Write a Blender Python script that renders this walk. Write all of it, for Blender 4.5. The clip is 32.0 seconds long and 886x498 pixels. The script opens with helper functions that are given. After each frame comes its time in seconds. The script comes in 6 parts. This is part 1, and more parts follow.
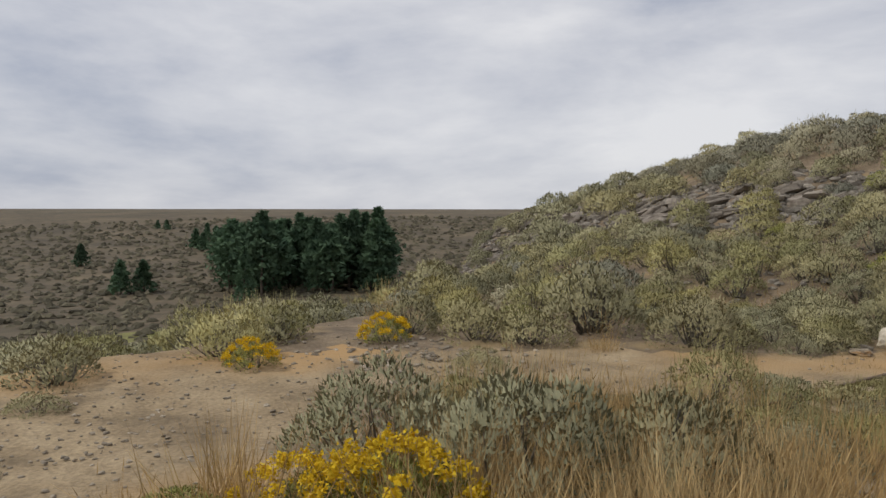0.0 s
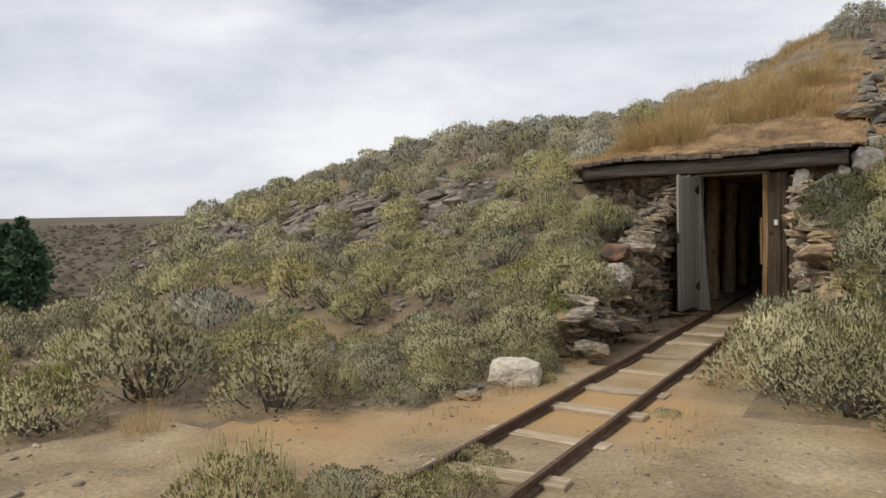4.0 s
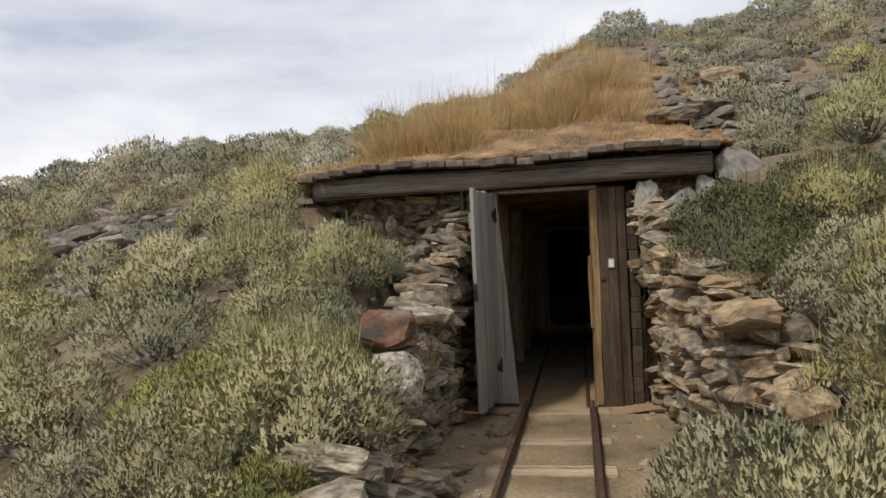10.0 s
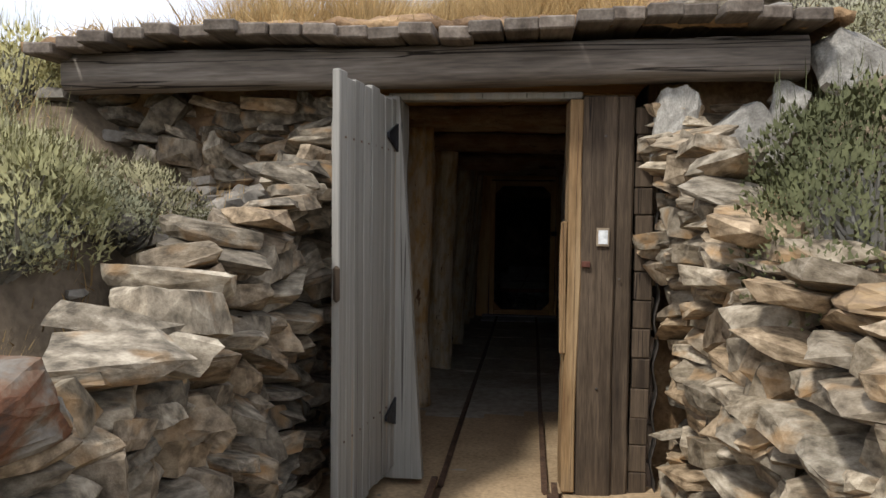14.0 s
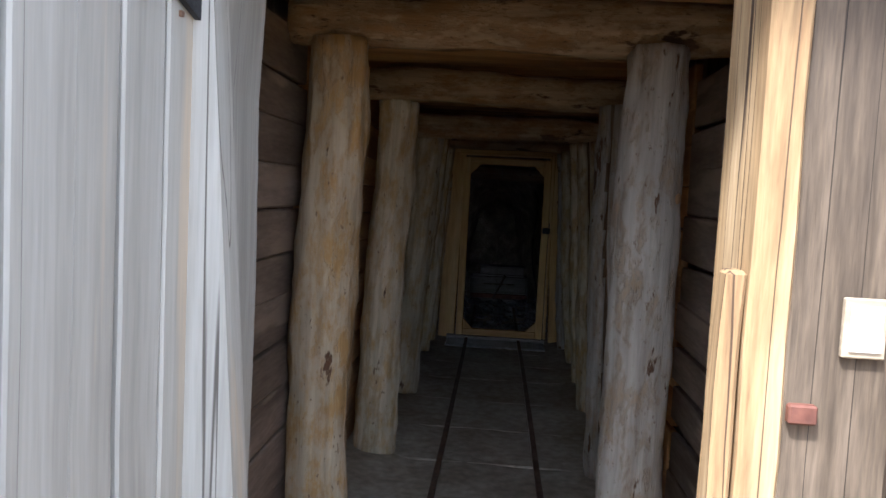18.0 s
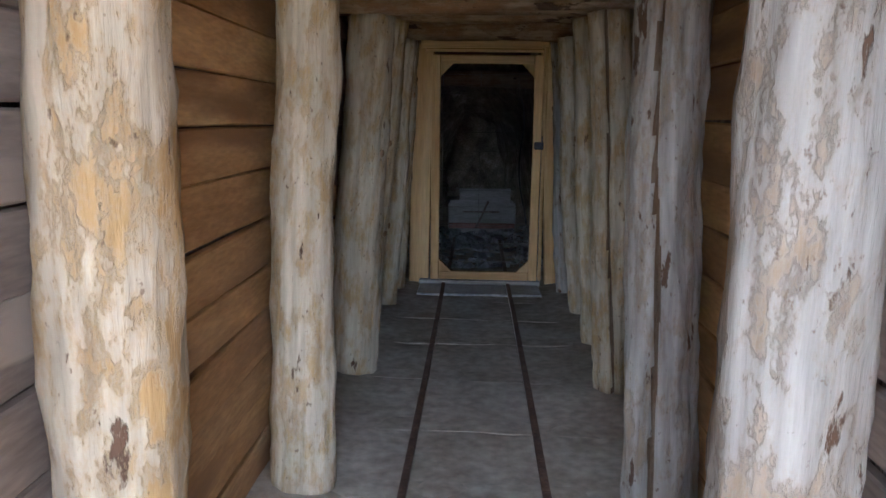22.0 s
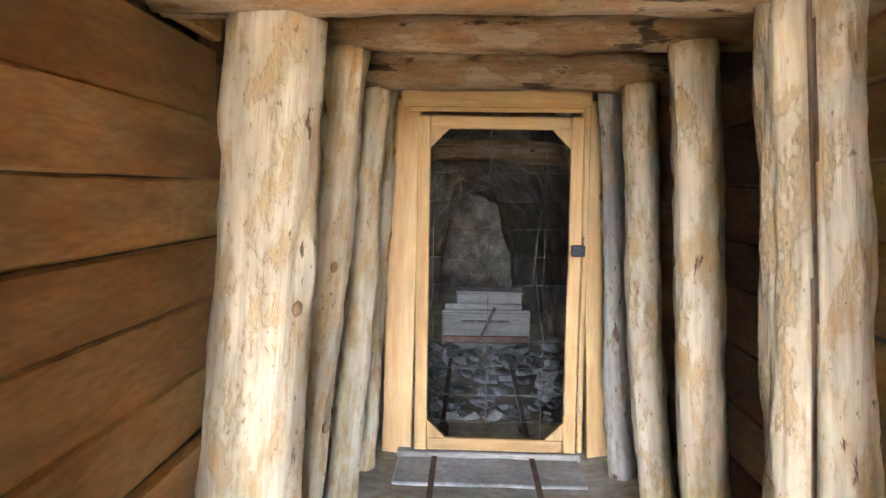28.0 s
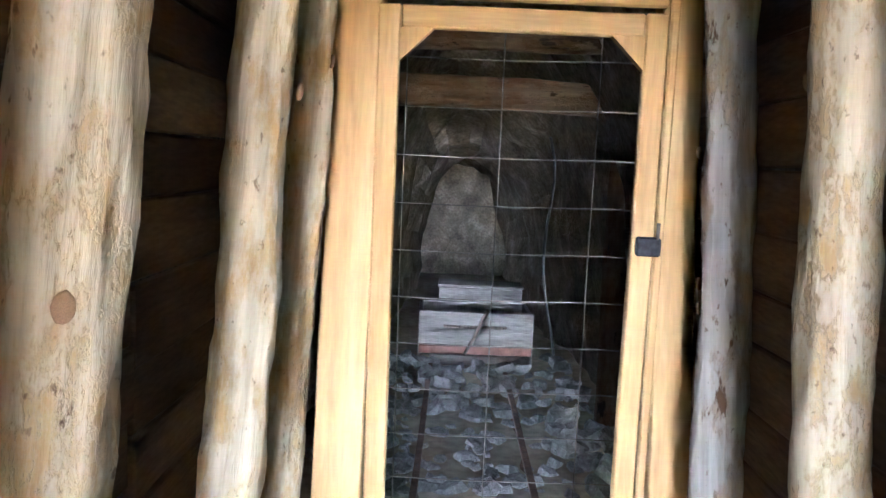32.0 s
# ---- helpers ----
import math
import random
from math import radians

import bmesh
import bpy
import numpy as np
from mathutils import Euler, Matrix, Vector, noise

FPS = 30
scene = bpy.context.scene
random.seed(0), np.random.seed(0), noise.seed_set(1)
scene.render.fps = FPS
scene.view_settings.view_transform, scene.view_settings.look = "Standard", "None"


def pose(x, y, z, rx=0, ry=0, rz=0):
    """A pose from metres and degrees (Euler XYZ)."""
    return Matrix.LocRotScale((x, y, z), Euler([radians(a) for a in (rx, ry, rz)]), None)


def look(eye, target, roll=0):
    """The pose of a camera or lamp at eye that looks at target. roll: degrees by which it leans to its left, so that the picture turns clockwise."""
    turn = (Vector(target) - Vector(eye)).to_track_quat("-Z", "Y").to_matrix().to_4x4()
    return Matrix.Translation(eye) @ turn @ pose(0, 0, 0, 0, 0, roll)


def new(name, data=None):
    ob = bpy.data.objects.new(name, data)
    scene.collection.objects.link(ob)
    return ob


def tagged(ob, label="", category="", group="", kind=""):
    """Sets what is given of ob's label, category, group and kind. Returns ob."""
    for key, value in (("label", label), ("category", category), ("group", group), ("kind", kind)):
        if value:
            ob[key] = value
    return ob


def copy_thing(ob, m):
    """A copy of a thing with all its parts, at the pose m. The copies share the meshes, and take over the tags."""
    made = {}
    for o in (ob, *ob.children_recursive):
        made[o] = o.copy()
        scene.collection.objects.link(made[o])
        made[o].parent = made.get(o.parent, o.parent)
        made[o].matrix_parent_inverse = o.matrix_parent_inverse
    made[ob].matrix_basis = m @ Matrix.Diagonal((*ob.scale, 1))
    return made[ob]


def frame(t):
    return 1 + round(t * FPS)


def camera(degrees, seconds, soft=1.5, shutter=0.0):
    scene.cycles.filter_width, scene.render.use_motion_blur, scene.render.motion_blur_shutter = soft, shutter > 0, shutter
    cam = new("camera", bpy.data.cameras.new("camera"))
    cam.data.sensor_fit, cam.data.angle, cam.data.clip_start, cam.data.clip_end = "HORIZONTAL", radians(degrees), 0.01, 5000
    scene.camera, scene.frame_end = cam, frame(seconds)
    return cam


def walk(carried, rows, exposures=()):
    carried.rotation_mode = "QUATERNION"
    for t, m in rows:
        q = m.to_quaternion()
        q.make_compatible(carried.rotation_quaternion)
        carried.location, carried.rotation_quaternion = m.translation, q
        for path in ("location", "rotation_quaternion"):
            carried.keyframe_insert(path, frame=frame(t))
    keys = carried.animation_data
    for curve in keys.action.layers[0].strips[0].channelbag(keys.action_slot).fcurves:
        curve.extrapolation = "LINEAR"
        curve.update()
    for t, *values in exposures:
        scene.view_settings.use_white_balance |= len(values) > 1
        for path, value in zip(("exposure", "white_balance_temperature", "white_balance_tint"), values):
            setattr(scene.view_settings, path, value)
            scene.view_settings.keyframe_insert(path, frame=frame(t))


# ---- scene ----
from collections import defaultdict

PATH = [
    (0, 2.494, -13.356, 1.315, 55.03, -2.41, 0.09),
    (0.5, 2.364, -13.184, 1.307, 48.85, -2.10, 0.29),
    (1, 2.234, -13.012, 1.333, 40.33, -0.96, 0.24),
    (1.5, 2.222, -12.862, 1.334, 33.16, -0.72, 0.02),
    (2, 2.222, -12.601, 1.339, 34.05, -0.73, 0.13),
    (2.5, 2.156, -12.322, 1.342, 33.47, -0.91, 0.28),
    (3, 2.053, -11.937, 1.380, 30.89, -2.73, -1.01),
    (3.5, 2.002, -11.535, 1.429, 31.56, -2.67, -1.30),
    (5.5, 1.567, -10.045, 1.532, 27.75, -0.67, -0.30),
    (6, 1.365, -9.592, 1.562, 25.11, -0.61, 0.99),
    (6.5, 1.240, -9.178, 1.563, 24.52, -0.07, 1.37),
    (7, 1.136, -8.808, 1.553, 21.88, 1.36, 1.76),
    (7.5, 1.070, -8.418, 1.551, 20.38, 2.21, 2.59),
    (8, 0.948, -8.048, 1.518, 20.74, 2.33, 2.26),
    (8.5, 0.765, -7.643, 1.468, 21.06, 2.62, 1.81),
    (9, 0.583, -7.244, 1.425, 21.08, 2.91, 1.34),
    (9.5, 0.384, -7.050, 1.411, 19.32, 2.44, 0.68),
    (10, 0.231, -6.885, 1.436, 10.36, 0.52, -2.43),
    (10.5, 0.196, -6.606, 1.427, 9.39, 0.70, -2.43),
    (11, 0.158, -6.283, 1.426, 8.45, 0.35, -1.65),
    (11.5, 0.078, -5.914, 1.421, 5.88, -0.35, -0.15),
    (12, 0.066, -5.501, 1.370, 5.34, -0.65, 1.24),
    (12.5, 0.079, -5.010, 1.389, 5.52, -0.52, 3.35),
    (13, 0.051, -4.557, 1.412, 5.22, -1.97, 1.45),
    (13.5, 0.186, -4.142, 1.402, 6.71, -2.17, 0.71),
    (15.5, -0.017, -2.559, 1.481, 6.69, -5.48, 0.60),
    (16, -0.033, -2.238, 1.509, 6.15, -5.97, 0.80),
    (16.5, -0.007, -1.954, 1.468, 5.83, -6.09, 0.60),
    (17, -0.055, -1.657, 1.469, 5.31, -5.94, 0.80),
    (17.5, -0.088, -1.395, 1.481, 4.53, -6.14, 1.00),
    (18, -0.040, -1.146, 1.471, 4.14, -4.13, 2.90),
    (18.5, -0.016, -0.933, 1.462, 4.17, -5.13, 3.10),
    (19, -0.059, -0.758, 1.441, 3.84, -7.09, 2.10),
    (19.5, -0.076, -0.607, 1.434, 3.62, -8.19, 2.20),
    (20, -0.046, -0.428, 1.447, 4.31, -7.32, 3.20),
    (20.5, -0.017, -0.277, 1.451, 4.83, -9.41, 3.40),
    (21, -0.067, -0.099, 1.410, 5.12, -11.19, 1.50),
    (21.5, -0.092, 0.114, 1.389, 1.73, -12.18, -0.50),
    (22, -0.032, 0.372, 1.384, 2.50, -10.08, 0.70),
    (22.5, -0.014, 0.542, 1.389, 6.12, -10.19, 0.70),
    (23, -0.043, 0.652, 1.418, 3.51, -9.18, 1.20),
    (23.5, -0.098, 0.760, 1.428, 1.53, -7.53, 1.20),
    (24, -0.126, 0.809, 1.426, 2.17, -7.76, 0.90),
    (24.5, -0.114, 0.889, 1.421, 2.86, -7.21, 0.40),
    (25, -0.065, 1.073, 1.419, 5.46, -6.92, 1.80),
    (25.5, -0.081, 1.298, 1.398, 6.64, -8.14, 0.80),
    (26, -0.131, 1.515, 1.432, 2.97, -7.09, 0.20),
    (26.5, -0.092, 1.784, 1.315, 2.10, -4.73, 0.60),
    (28.5, -0.099, 2.628, 1.521, 2.31, -4.71, 1.10),
    (29, -0.072, 2.811, 1.510, 3.66, -4.99, 2.58),
    (29.5, -0.122, 3.001, 1.480, 1.66, -7.04, 1.22),
    (30, -0.142, 3.212, 1.459, -2.22, -8.05, 1.37),
    (30.5, -0.105, 3.488, 1.439, -2.68, -7.95, 1.66),
    (31, -0.089, 3.729, 1.408, -1.55, -7.90, 3.48),
    (31.5, -0.110, 3.963, 1.388, 0.66, -6.19, 3.25),
    (32, -0.131, 4.102, 1.393, 1.01, -6.53, 2.47),
]
cam = camera(61.6, 32.0)
walk(cam, [(t, pose(x, y, z, 90 + pitch, -roll, yaw)) for t, x, y, z, yaw, pitch, roll in PATH],
     exposures=[(0.0, 0.0, 6500, 10), (3.0, 0.3, 6500, 10), (8.0, 0.2, 6500, 10), (11.0, 0.5, 6500, 10), (13.5, 0.75, 6300, 10), (15.5, 2.05, 5450, 10), (16.0, 2.3, 5300, 10), (17.5, 3.1, 5250, 10), (19.0, 3.6, 5600, 10),
                (21.0, 4.75, 5300, 10), (23.0, 5.95, 4950, 10), (24.0, 6.3, 5000, 10), (25.0, 6.4, 5450, 10), (26.0, 7.1, 5750, 10), (29.0, 8.5, 5600, 10), (31.0, 8.68, 4950, 10), (32.0, 8.85, 5200, 10)])

# ---- world and sun ----
SUN_EL, SUN_AZ = radians(52), radians(212)   # azimuth clockwise from +y
world = bpy.data.worlds.new("sky")
scene.world = world
world.use_nodes = True
wt = world.node_tree
wt.nodes.clear()
w_out = wt.nodes.new("ShaderNodeOutputWorld")
w_bg = wt.nodes.new("ShaderNodeBackground")
w_sky = wt.nodes.new("ShaderNodeTexSky")
w_sky.sky_type = "NISHITA"
w_sky.sun_disc = False
w_sky.sun_elevation, w_sky.sun_rotation = SUN_EL, SUN_AZ
w_tc = wt.nodes.new("ShaderNodeTexCoord")
w_map = wt.nodes.new("ShaderNodeMapping")
w_map.inputs["Scale"].default_value = (1.0, 1.0, 3.2)
w_map.inputs["Location"].default_value = (0.35, 0.1, 0.2)
w_n = wt.nodes.new("ShaderNodeTexNoise")
w_n.inputs["Scale"].default_value, w_n.inputs["Detail"].default_value, w_n.inputs["Roughness"].default_value = 1.9, 8.0, 0.58
w_n.inputs["Distortion"].default_value = 0.15
w_r = wt.nodes.new("ShaderNodeValToRGB")
cr = w_r.color_ramp
cr.elements[0].position, cr.elements[0].color = 0.30, (3.3, 3.7, 4.7, 1)
cr.elements[1].position, cr.elements[1].color = 0.66, (7.7, 7.7, 7.9, 1)
e_mid = cr.elements.new(0.47)
e_mid.color = (5.7, 5.85, 6.4, 1)
w_mix = wt.nodes.new("ShaderNodeMix")
w_mix.data_type = "RGBA"
w_mix.inputs["Factor"].default_value = 0.93
L = wt.links.new
L(w_tc.outputs["Generated"], w_map.inputs["Vector"])
L(w_map.outputs["Vector"], w_n.inputs["Vector"])
L(w_n.outputs["Fac"], w_r.inputs["Fac"])
L(w_sky.outputs["Color"], w_mix.inputs["A"])
L(w_r.outputs["Color"], w_mix.inputs["B"])
L(w_mix.outputs["Result"], w_bg.inputs["Color"])
w_bg.inputs["Strength"].default_value = 0.1
L(w_bg.outputs["Background"], w_out.inputs["Surface"])

sun = new("sun", bpy.data.lights.new("sun", "SUN"))
sun.data.energy, sun.data.angle, sun.data.color = 1.7, radians(6), (1.0, 0.95, 0.87)
sun.matrix_world = look((0, 0, 30), (-math.sin(SUN_AZ) * math.cos(SUN_EL), -math.cos(SUN_AZ) * math.cos(SUN_EL), 30 - math.sin(SUN_EL)))


# ---- materials ----
def material(name, stops, scale=4.0, stretch=(1, 1, 1), rough=0.85, bump=0.3, fine=40.0, detail=8.0, vary=0.25, metal=0.0,
             spots=None, tints=None, coords="Object", distance=0.02, translucent=0.0, island=False, cracks=None, grain=(0.72, 1.15)):
    """Procedural surface: a ramp over stretched noise, darkened by fine grain, varied from object to object, with relief."""
    m = bpy.data.materials.new(name)
    m.use_nodes = True
    nt = m.node_tree
    n, ln = nt.nodes, nt.links.new
    b = n["Principled BSDF"]
    tc = n.new("ShaderNodeTexCoord")
    mp = n.new("ShaderNodeMapping")
    mp.inputs["Scale"].default_value = stretch
    ln(tc.outputs[coords], mp.inputs["Vector"])
    oi = n.new("ShaderNodeObjectInfo")
    off = n.new("ShaderNodeVectorMath")
    off.operation = "MULTIPLY_ADD"
    cx = n.new("ShaderNodeCombineXYZ")
    for k in range(3):
        ln(oi.outputs["Random"], cx.inputs[k])
    ln(cx.outputs["Vector"], off.inputs[0])
    off.inputs[1].default_value = (37, 53, 71)
    ln(mp.outputs["Vector"], off.inputs[2])
    t1 = n.new("ShaderNodeTexNoise")
    t1.inputs["Scale"].default_value, t1.inputs["Detail"].default_value, t1.inputs["Roughness"].default_value = scale, detail, 0.6
    ln(off.outputs["Vector"], t1.inputs["Vector"])
    t2 = n.new("ShaderNodeTexNoise")
    t2.inputs["Scale"].default_value, t2.inputs["Detail"].default_value = fine, 4.0
    ln(off.outputs["Vector"], t2.inputs["Vector"])
    r = n.new("ShaderNodeValToRGB")
    el = r.color_ramp.elements
    while len(el) < len(stops):
        el.new(0.5)
    for e, (p, c) in zip(el, stops):
        e.position, e.color = p, (*c, 1)
    ln(t1.outputs["Fac"], r.inputs["Fac"])
    hv = n.new("ShaderNodeHueSaturation")
    base_col = r.outputs["Color"]
    if tints:
        tr_ = n.new("ShaderNodeValToRGB")
        te = tr_.color_ramp.elements
        while len(te) < len(tints):
            te.new(0.5)
        for k, (e, c) in enumerate(zip(te, tints)):
            e.position, e.color = k / (len(tints) - 1), (*c, 1)
        ln(oi.outputs["Random"], tr_.inputs["Fac"])
        tm = n.new("ShaderNodeMix")
        tm.data_type, tm.blend_type = "RGBA", "MULTIPLY"
        tm.inputs["Factor"].default_value = 1.0
        ln(base_col, tm.inputs["A"])
        ln(tr_.outputs["Color"], tm.inputs["B"])
        base_col = tm.outputs["Result"]
    ln(base_col, hv.inputs["Color"])
    mr = n.new("ShaderNodeMapRange")
    src = oi.outputs["Random"]
    if island:
        src = n.new("ShaderNodeNewGeometry").outputs["Random Per Island"]
    ln(src, mr.inputs["Value"])
    mr.inputs["To Min"].default_value, mr.inputs["To Max"].default_value = 1 - vary, 1 + vary
    g = n.new("ShaderNodeMapRange")
    ln(t2.outputs["Fac"], g.inputs["Value"])
    g.inputs["From Min"].default_value, g.inputs["From Max"].default_value = 0.3, 0.7
    g.inputs["To Min"].default_value, g.inputs["To Max"].default_value = grain
    mu = n.new("ShaderNodeMath")
    mu.operation = "MULTIPLY"
    ln(mr.outputs["Result"], mu.inputs[0])
    ln(g.outputs["Result"], mu.inputs[1])
    ln(mu.outputs["Value"], hv.inputs["Value"])
    colour = hv.outputs["Color"]
    if spots:
        lo, hi, sc, c = spots
        t3 = n.new("ShaderNodeTexNoise")
        t3.inputs["Scale"].default_value, t3.inputs["Detail"].default_value = sc, 5.0
        ln(off.outputs["Vector"], t3.inputs["Vector"])
        s = n.new("ShaderNodeMapRange")
        s.inputs["From Min"].default_value, s.inputs["From Max"].default_value = lo, hi
        s.inputs["To Max"].default_value = 0.62 if name.startswith("peeled") else 1.0
        ln(t3.outputs["Fac"], s.inputs["Value"])
        mx = n.new("ShaderNodeMix")
        mx.data_type = "RGBA"
        ln(s.outputs["Result"], mx.inputs["Factor"])
        ln(colour, mx.inputs["A"])
        mx.inputs["B"].default_value = (*c, 1)
        colour = mx.outputs["Result"]
    split = None
    if cracks:                        # thin dark splits along the grain
        sc, st, w, c = cracks
        m4 = n.new("ShaderNodeMapping")
        m4.inputs["Scale"].default_value = st
        ln(off.outputs["Vector"], m4.inputs["Vector"])
        t4 = n.new("ShaderNodeTexNoise")
        t4.inputs["Scale"].default_value, t4.inputs["Detail"].default_value = sc, 3.0
        ln(m4.outputs["Vector"], t4.inputs["Vector"])
        sb = n.new("ShaderNodeMath")
        sb.operation = "SUBTRACT"
        ln(t4.outputs["Fac"], sb.inputs[0])
        sb.inputs[1].default_value = 0.5
        ab = n.new("ShaderNodeMath")
        ab.operation = "ABSOLUTE"
        ln(sb.outputs["Value"], ab.inputs[0])
        cm = n.new("ShaderNodeMapRange")
        cm.inputs["From Min"].default_value, cm.inputs["From Max"].default_value = w * 0.3, w
        cm.inputs["To Min"].default_value, cm.inputs["To Max"].default_value = 1.0, 0.0
        ln(ab.outputs["Value"], cm.inputs["Value"])
        cx4 = n.new("ShaderNodeMix")
        cx4.data_type = "RGBA"
        ln(cm.outputs["Result"], cx4.inputs["Factor"])
        ln(colour, cx4.inputs["A"])
        cx4.inputs["B"].default_value = (*c, 1)
        colour = cx4.outputs["Result"]
        split = cm.outputs["Result"]
    ln(colour, b.inputs["Base Color"])
    b.inputs["Roughness"].default_value, b.inputs["Metallic"].default_value = rough, metal
    b.inputs["Specular IOR Level"].default_value = 0.25 if metal == 0 else 0.5
    bp = n.new("ShaderNodeBump")
    bp.inputs["Strength"].default_value, bp.inputs["Distance"].default_value = bump, distance
    ad = n.new("ShaderNodeMath")
    ad.operation = "MULTIPLY_ADD"
    ln(t2.outputs["Fac"], ad.inputs[0])
    ad.inputs[1].default_value = 0.4
    ln(t1.outputs["Fac"], ad.inputs[2])
    height = ad.outputs["Value"]
    if split:
        dn = n.new("ShaderNodeMath")
        dn.operation = "MULTIPLY_ADD"
        ln(split, dn.inputs[0])
        dn.inputs[1].default_value = -0.6
        ln(height, dn.inputs[2])
        height = dn.outputs["Value"]
    ln(height, bp.inputs["Height"])
    ln(bp.outputs["Normal"], b.inputs["Normal"])
    if translucent:
        tr = n.new("ShaderNodeBsdfTranslucent")
        ln(colour, tr.inputs["Color"])
        ms = n.new("ShaderNodeMixShader")
        ms.inputs["Fac"].default_value = translucent
        ln(b.outputs["BSDF"], ms.inputs[1])
        ln(tr.outputs["BSDF"], ms.inputs[2])
        ln(ms.outputs["Shader"], n["Material Output"].inputs["Surface"])
    return m


M_GROUND = material("dry_ground", [(0.30, (0.16, 0.118, 0.07)), (0.5, (0.30, 0.225, 0.133)), (0.7, (0.42, 0.325, 0.20))], scale=1.6, fine=34, bump=0.9, vary=0,
                    spots=(0.50, 0.66, 0.35, (0.40, 0.255, 0.115)), distance=0.04)
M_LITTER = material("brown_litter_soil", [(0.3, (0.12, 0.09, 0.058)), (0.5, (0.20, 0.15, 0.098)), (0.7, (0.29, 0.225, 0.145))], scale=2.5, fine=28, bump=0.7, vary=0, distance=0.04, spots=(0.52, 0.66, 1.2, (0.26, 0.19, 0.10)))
M_MEADOW = material("valley_meadow", [(0.3, (0.10, 0.11, 0.035)), (0.7, (0.24, 0.22, 0.07))], scale=0.1, fine=1.0, bump=0.2, vary=0)
# Scrub brown, kept darker for the cloud shadow over the far hillside.
M_FAR = material("cloud_shaded_scrubland", [(0.3, (0.075, 0.06, 0.038)), (0.55, (0.125, 0.098, 0.06)), (0.75, (0.19, 0.148, 0.09))], scale=0.05, fine=0.5, bump=0.2, vary=0, distance=0.3)
M_SOD = material("dry_sod", [(0.28, (0.07, 0.045, 0.028)), (0.45, (0.21, 0.13, 0.07)), (0.6, (0.35, 0.225, 0.115)), (0.75, (0.45, 0.32, 0.175))], scale=2.2, fine=34, bump=1.0, vary=0.0, distance=0.04)
M_FLOOR = material("trodden_dirt", [(0.3, (0.31, 0.215, 0.12)), (0.7, (0.48, 0.345, 0.205))], scale=3, fine=45, bump=0.4, vary=0)
M_STONE = material("slabby_stone", [(0.34, (0.095, 0.083, 0.066)), (0.5, (0.235, 0.207, 0.166)), (0.66, (0.41, 0.372, 0.308))], scale=6.5, fine=60, grain=(0.86, 1.08), bump=0.28, vary=0.3, detail=6,
                   spots=(0.57, 0.76, 2.2, (0.36, 0.215, 0.095)), tints=[(0.68, 0.66, 0.63), (1.0, 0.92, 0.80), (0.82, 0.80, 0.77), (1.04, 0.86, 0.66), (0.72, 0.68, 0.62), (1.10, 1.04, 0.94)])
M_WHITE_ROCK = material("pale_rock", [(0.3, (0.42, 0.36, 0.26)), (0.7, (0.72, 0.66, 0.54))], scale=6, fine=50, bump=0.6, vary=0.05)
M_QUARTZ = material("white_quartz", [(0.36, (0.10, 0.08, 0.06)), (0.44, (0.34, 0.285, 0.22)), (0.56, (0.50, 0.44, 0.35)), (0.68, (0.62, 0.58, 0.50))], scale=11, fine=40, bump=1.0, vary=0.03, distance=0.03)
M_RED_ROCK = material("rust_red_rock", [(0.38, (0.06, 0.045, 0.034)), (0.46, (0.15, 0.066, 0.033)), (0.52, (0.17, 0.11, 0.07)), (0.58, (0.20, 0.172, 0.138)), (0.7, (0.27, 0.245, 0.205))], scale=2.2, fine=18, grain=(0.8, 1.1), bump=0.6, vary=0.03)
M_RUST_SLAB = material("rust_brown_slab", [(0.32, (0.13, 0.10, 0.075)), (0.46, (0.27, 0.19, 0.115)), (0.56, (0.36, 0.25, 0.135)), (0.7, (0.40, 0.33, 0.24))], scale=2.8, fine=16, grain=(0.85, 1.08), bump=0.45, vary=0.1)
M_MINE_ROCK = material("mine_rock", [(0.3, (0.085, 0.07, 0.052)), (0.55, (0.20, 0.168, 0.13)), (0.75, (0.37, 0.325, 0.27))], scale=5, fine=40, bump=0.9, vary=0.2)
M_GREY_WOOD = material("weathered_grey_wood", [(0.26, (0.205, 0.188, 0.16)), (0.5, (0.275, 0.258, 0.225)), (0.74, (0.345, 0.328, 0.292))], scale=2.6, stretch=(6, 6, 0.25), fine=22, grain=(0.90, 1.06), bump=0.4, vary=0.12, distance=0.004, spots=(0.60, 0.68, 1.6, (0.36, 0.29, 0.21)), cracks=(0.9, (1.8, 1.8, 0.22), 0.004, (0.09, 0.08, 0.068)))
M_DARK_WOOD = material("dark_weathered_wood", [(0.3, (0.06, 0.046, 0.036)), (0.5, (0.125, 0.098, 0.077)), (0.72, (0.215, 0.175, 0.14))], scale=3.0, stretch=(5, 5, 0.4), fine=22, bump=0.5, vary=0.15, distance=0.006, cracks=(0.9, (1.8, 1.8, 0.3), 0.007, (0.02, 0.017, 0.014)))


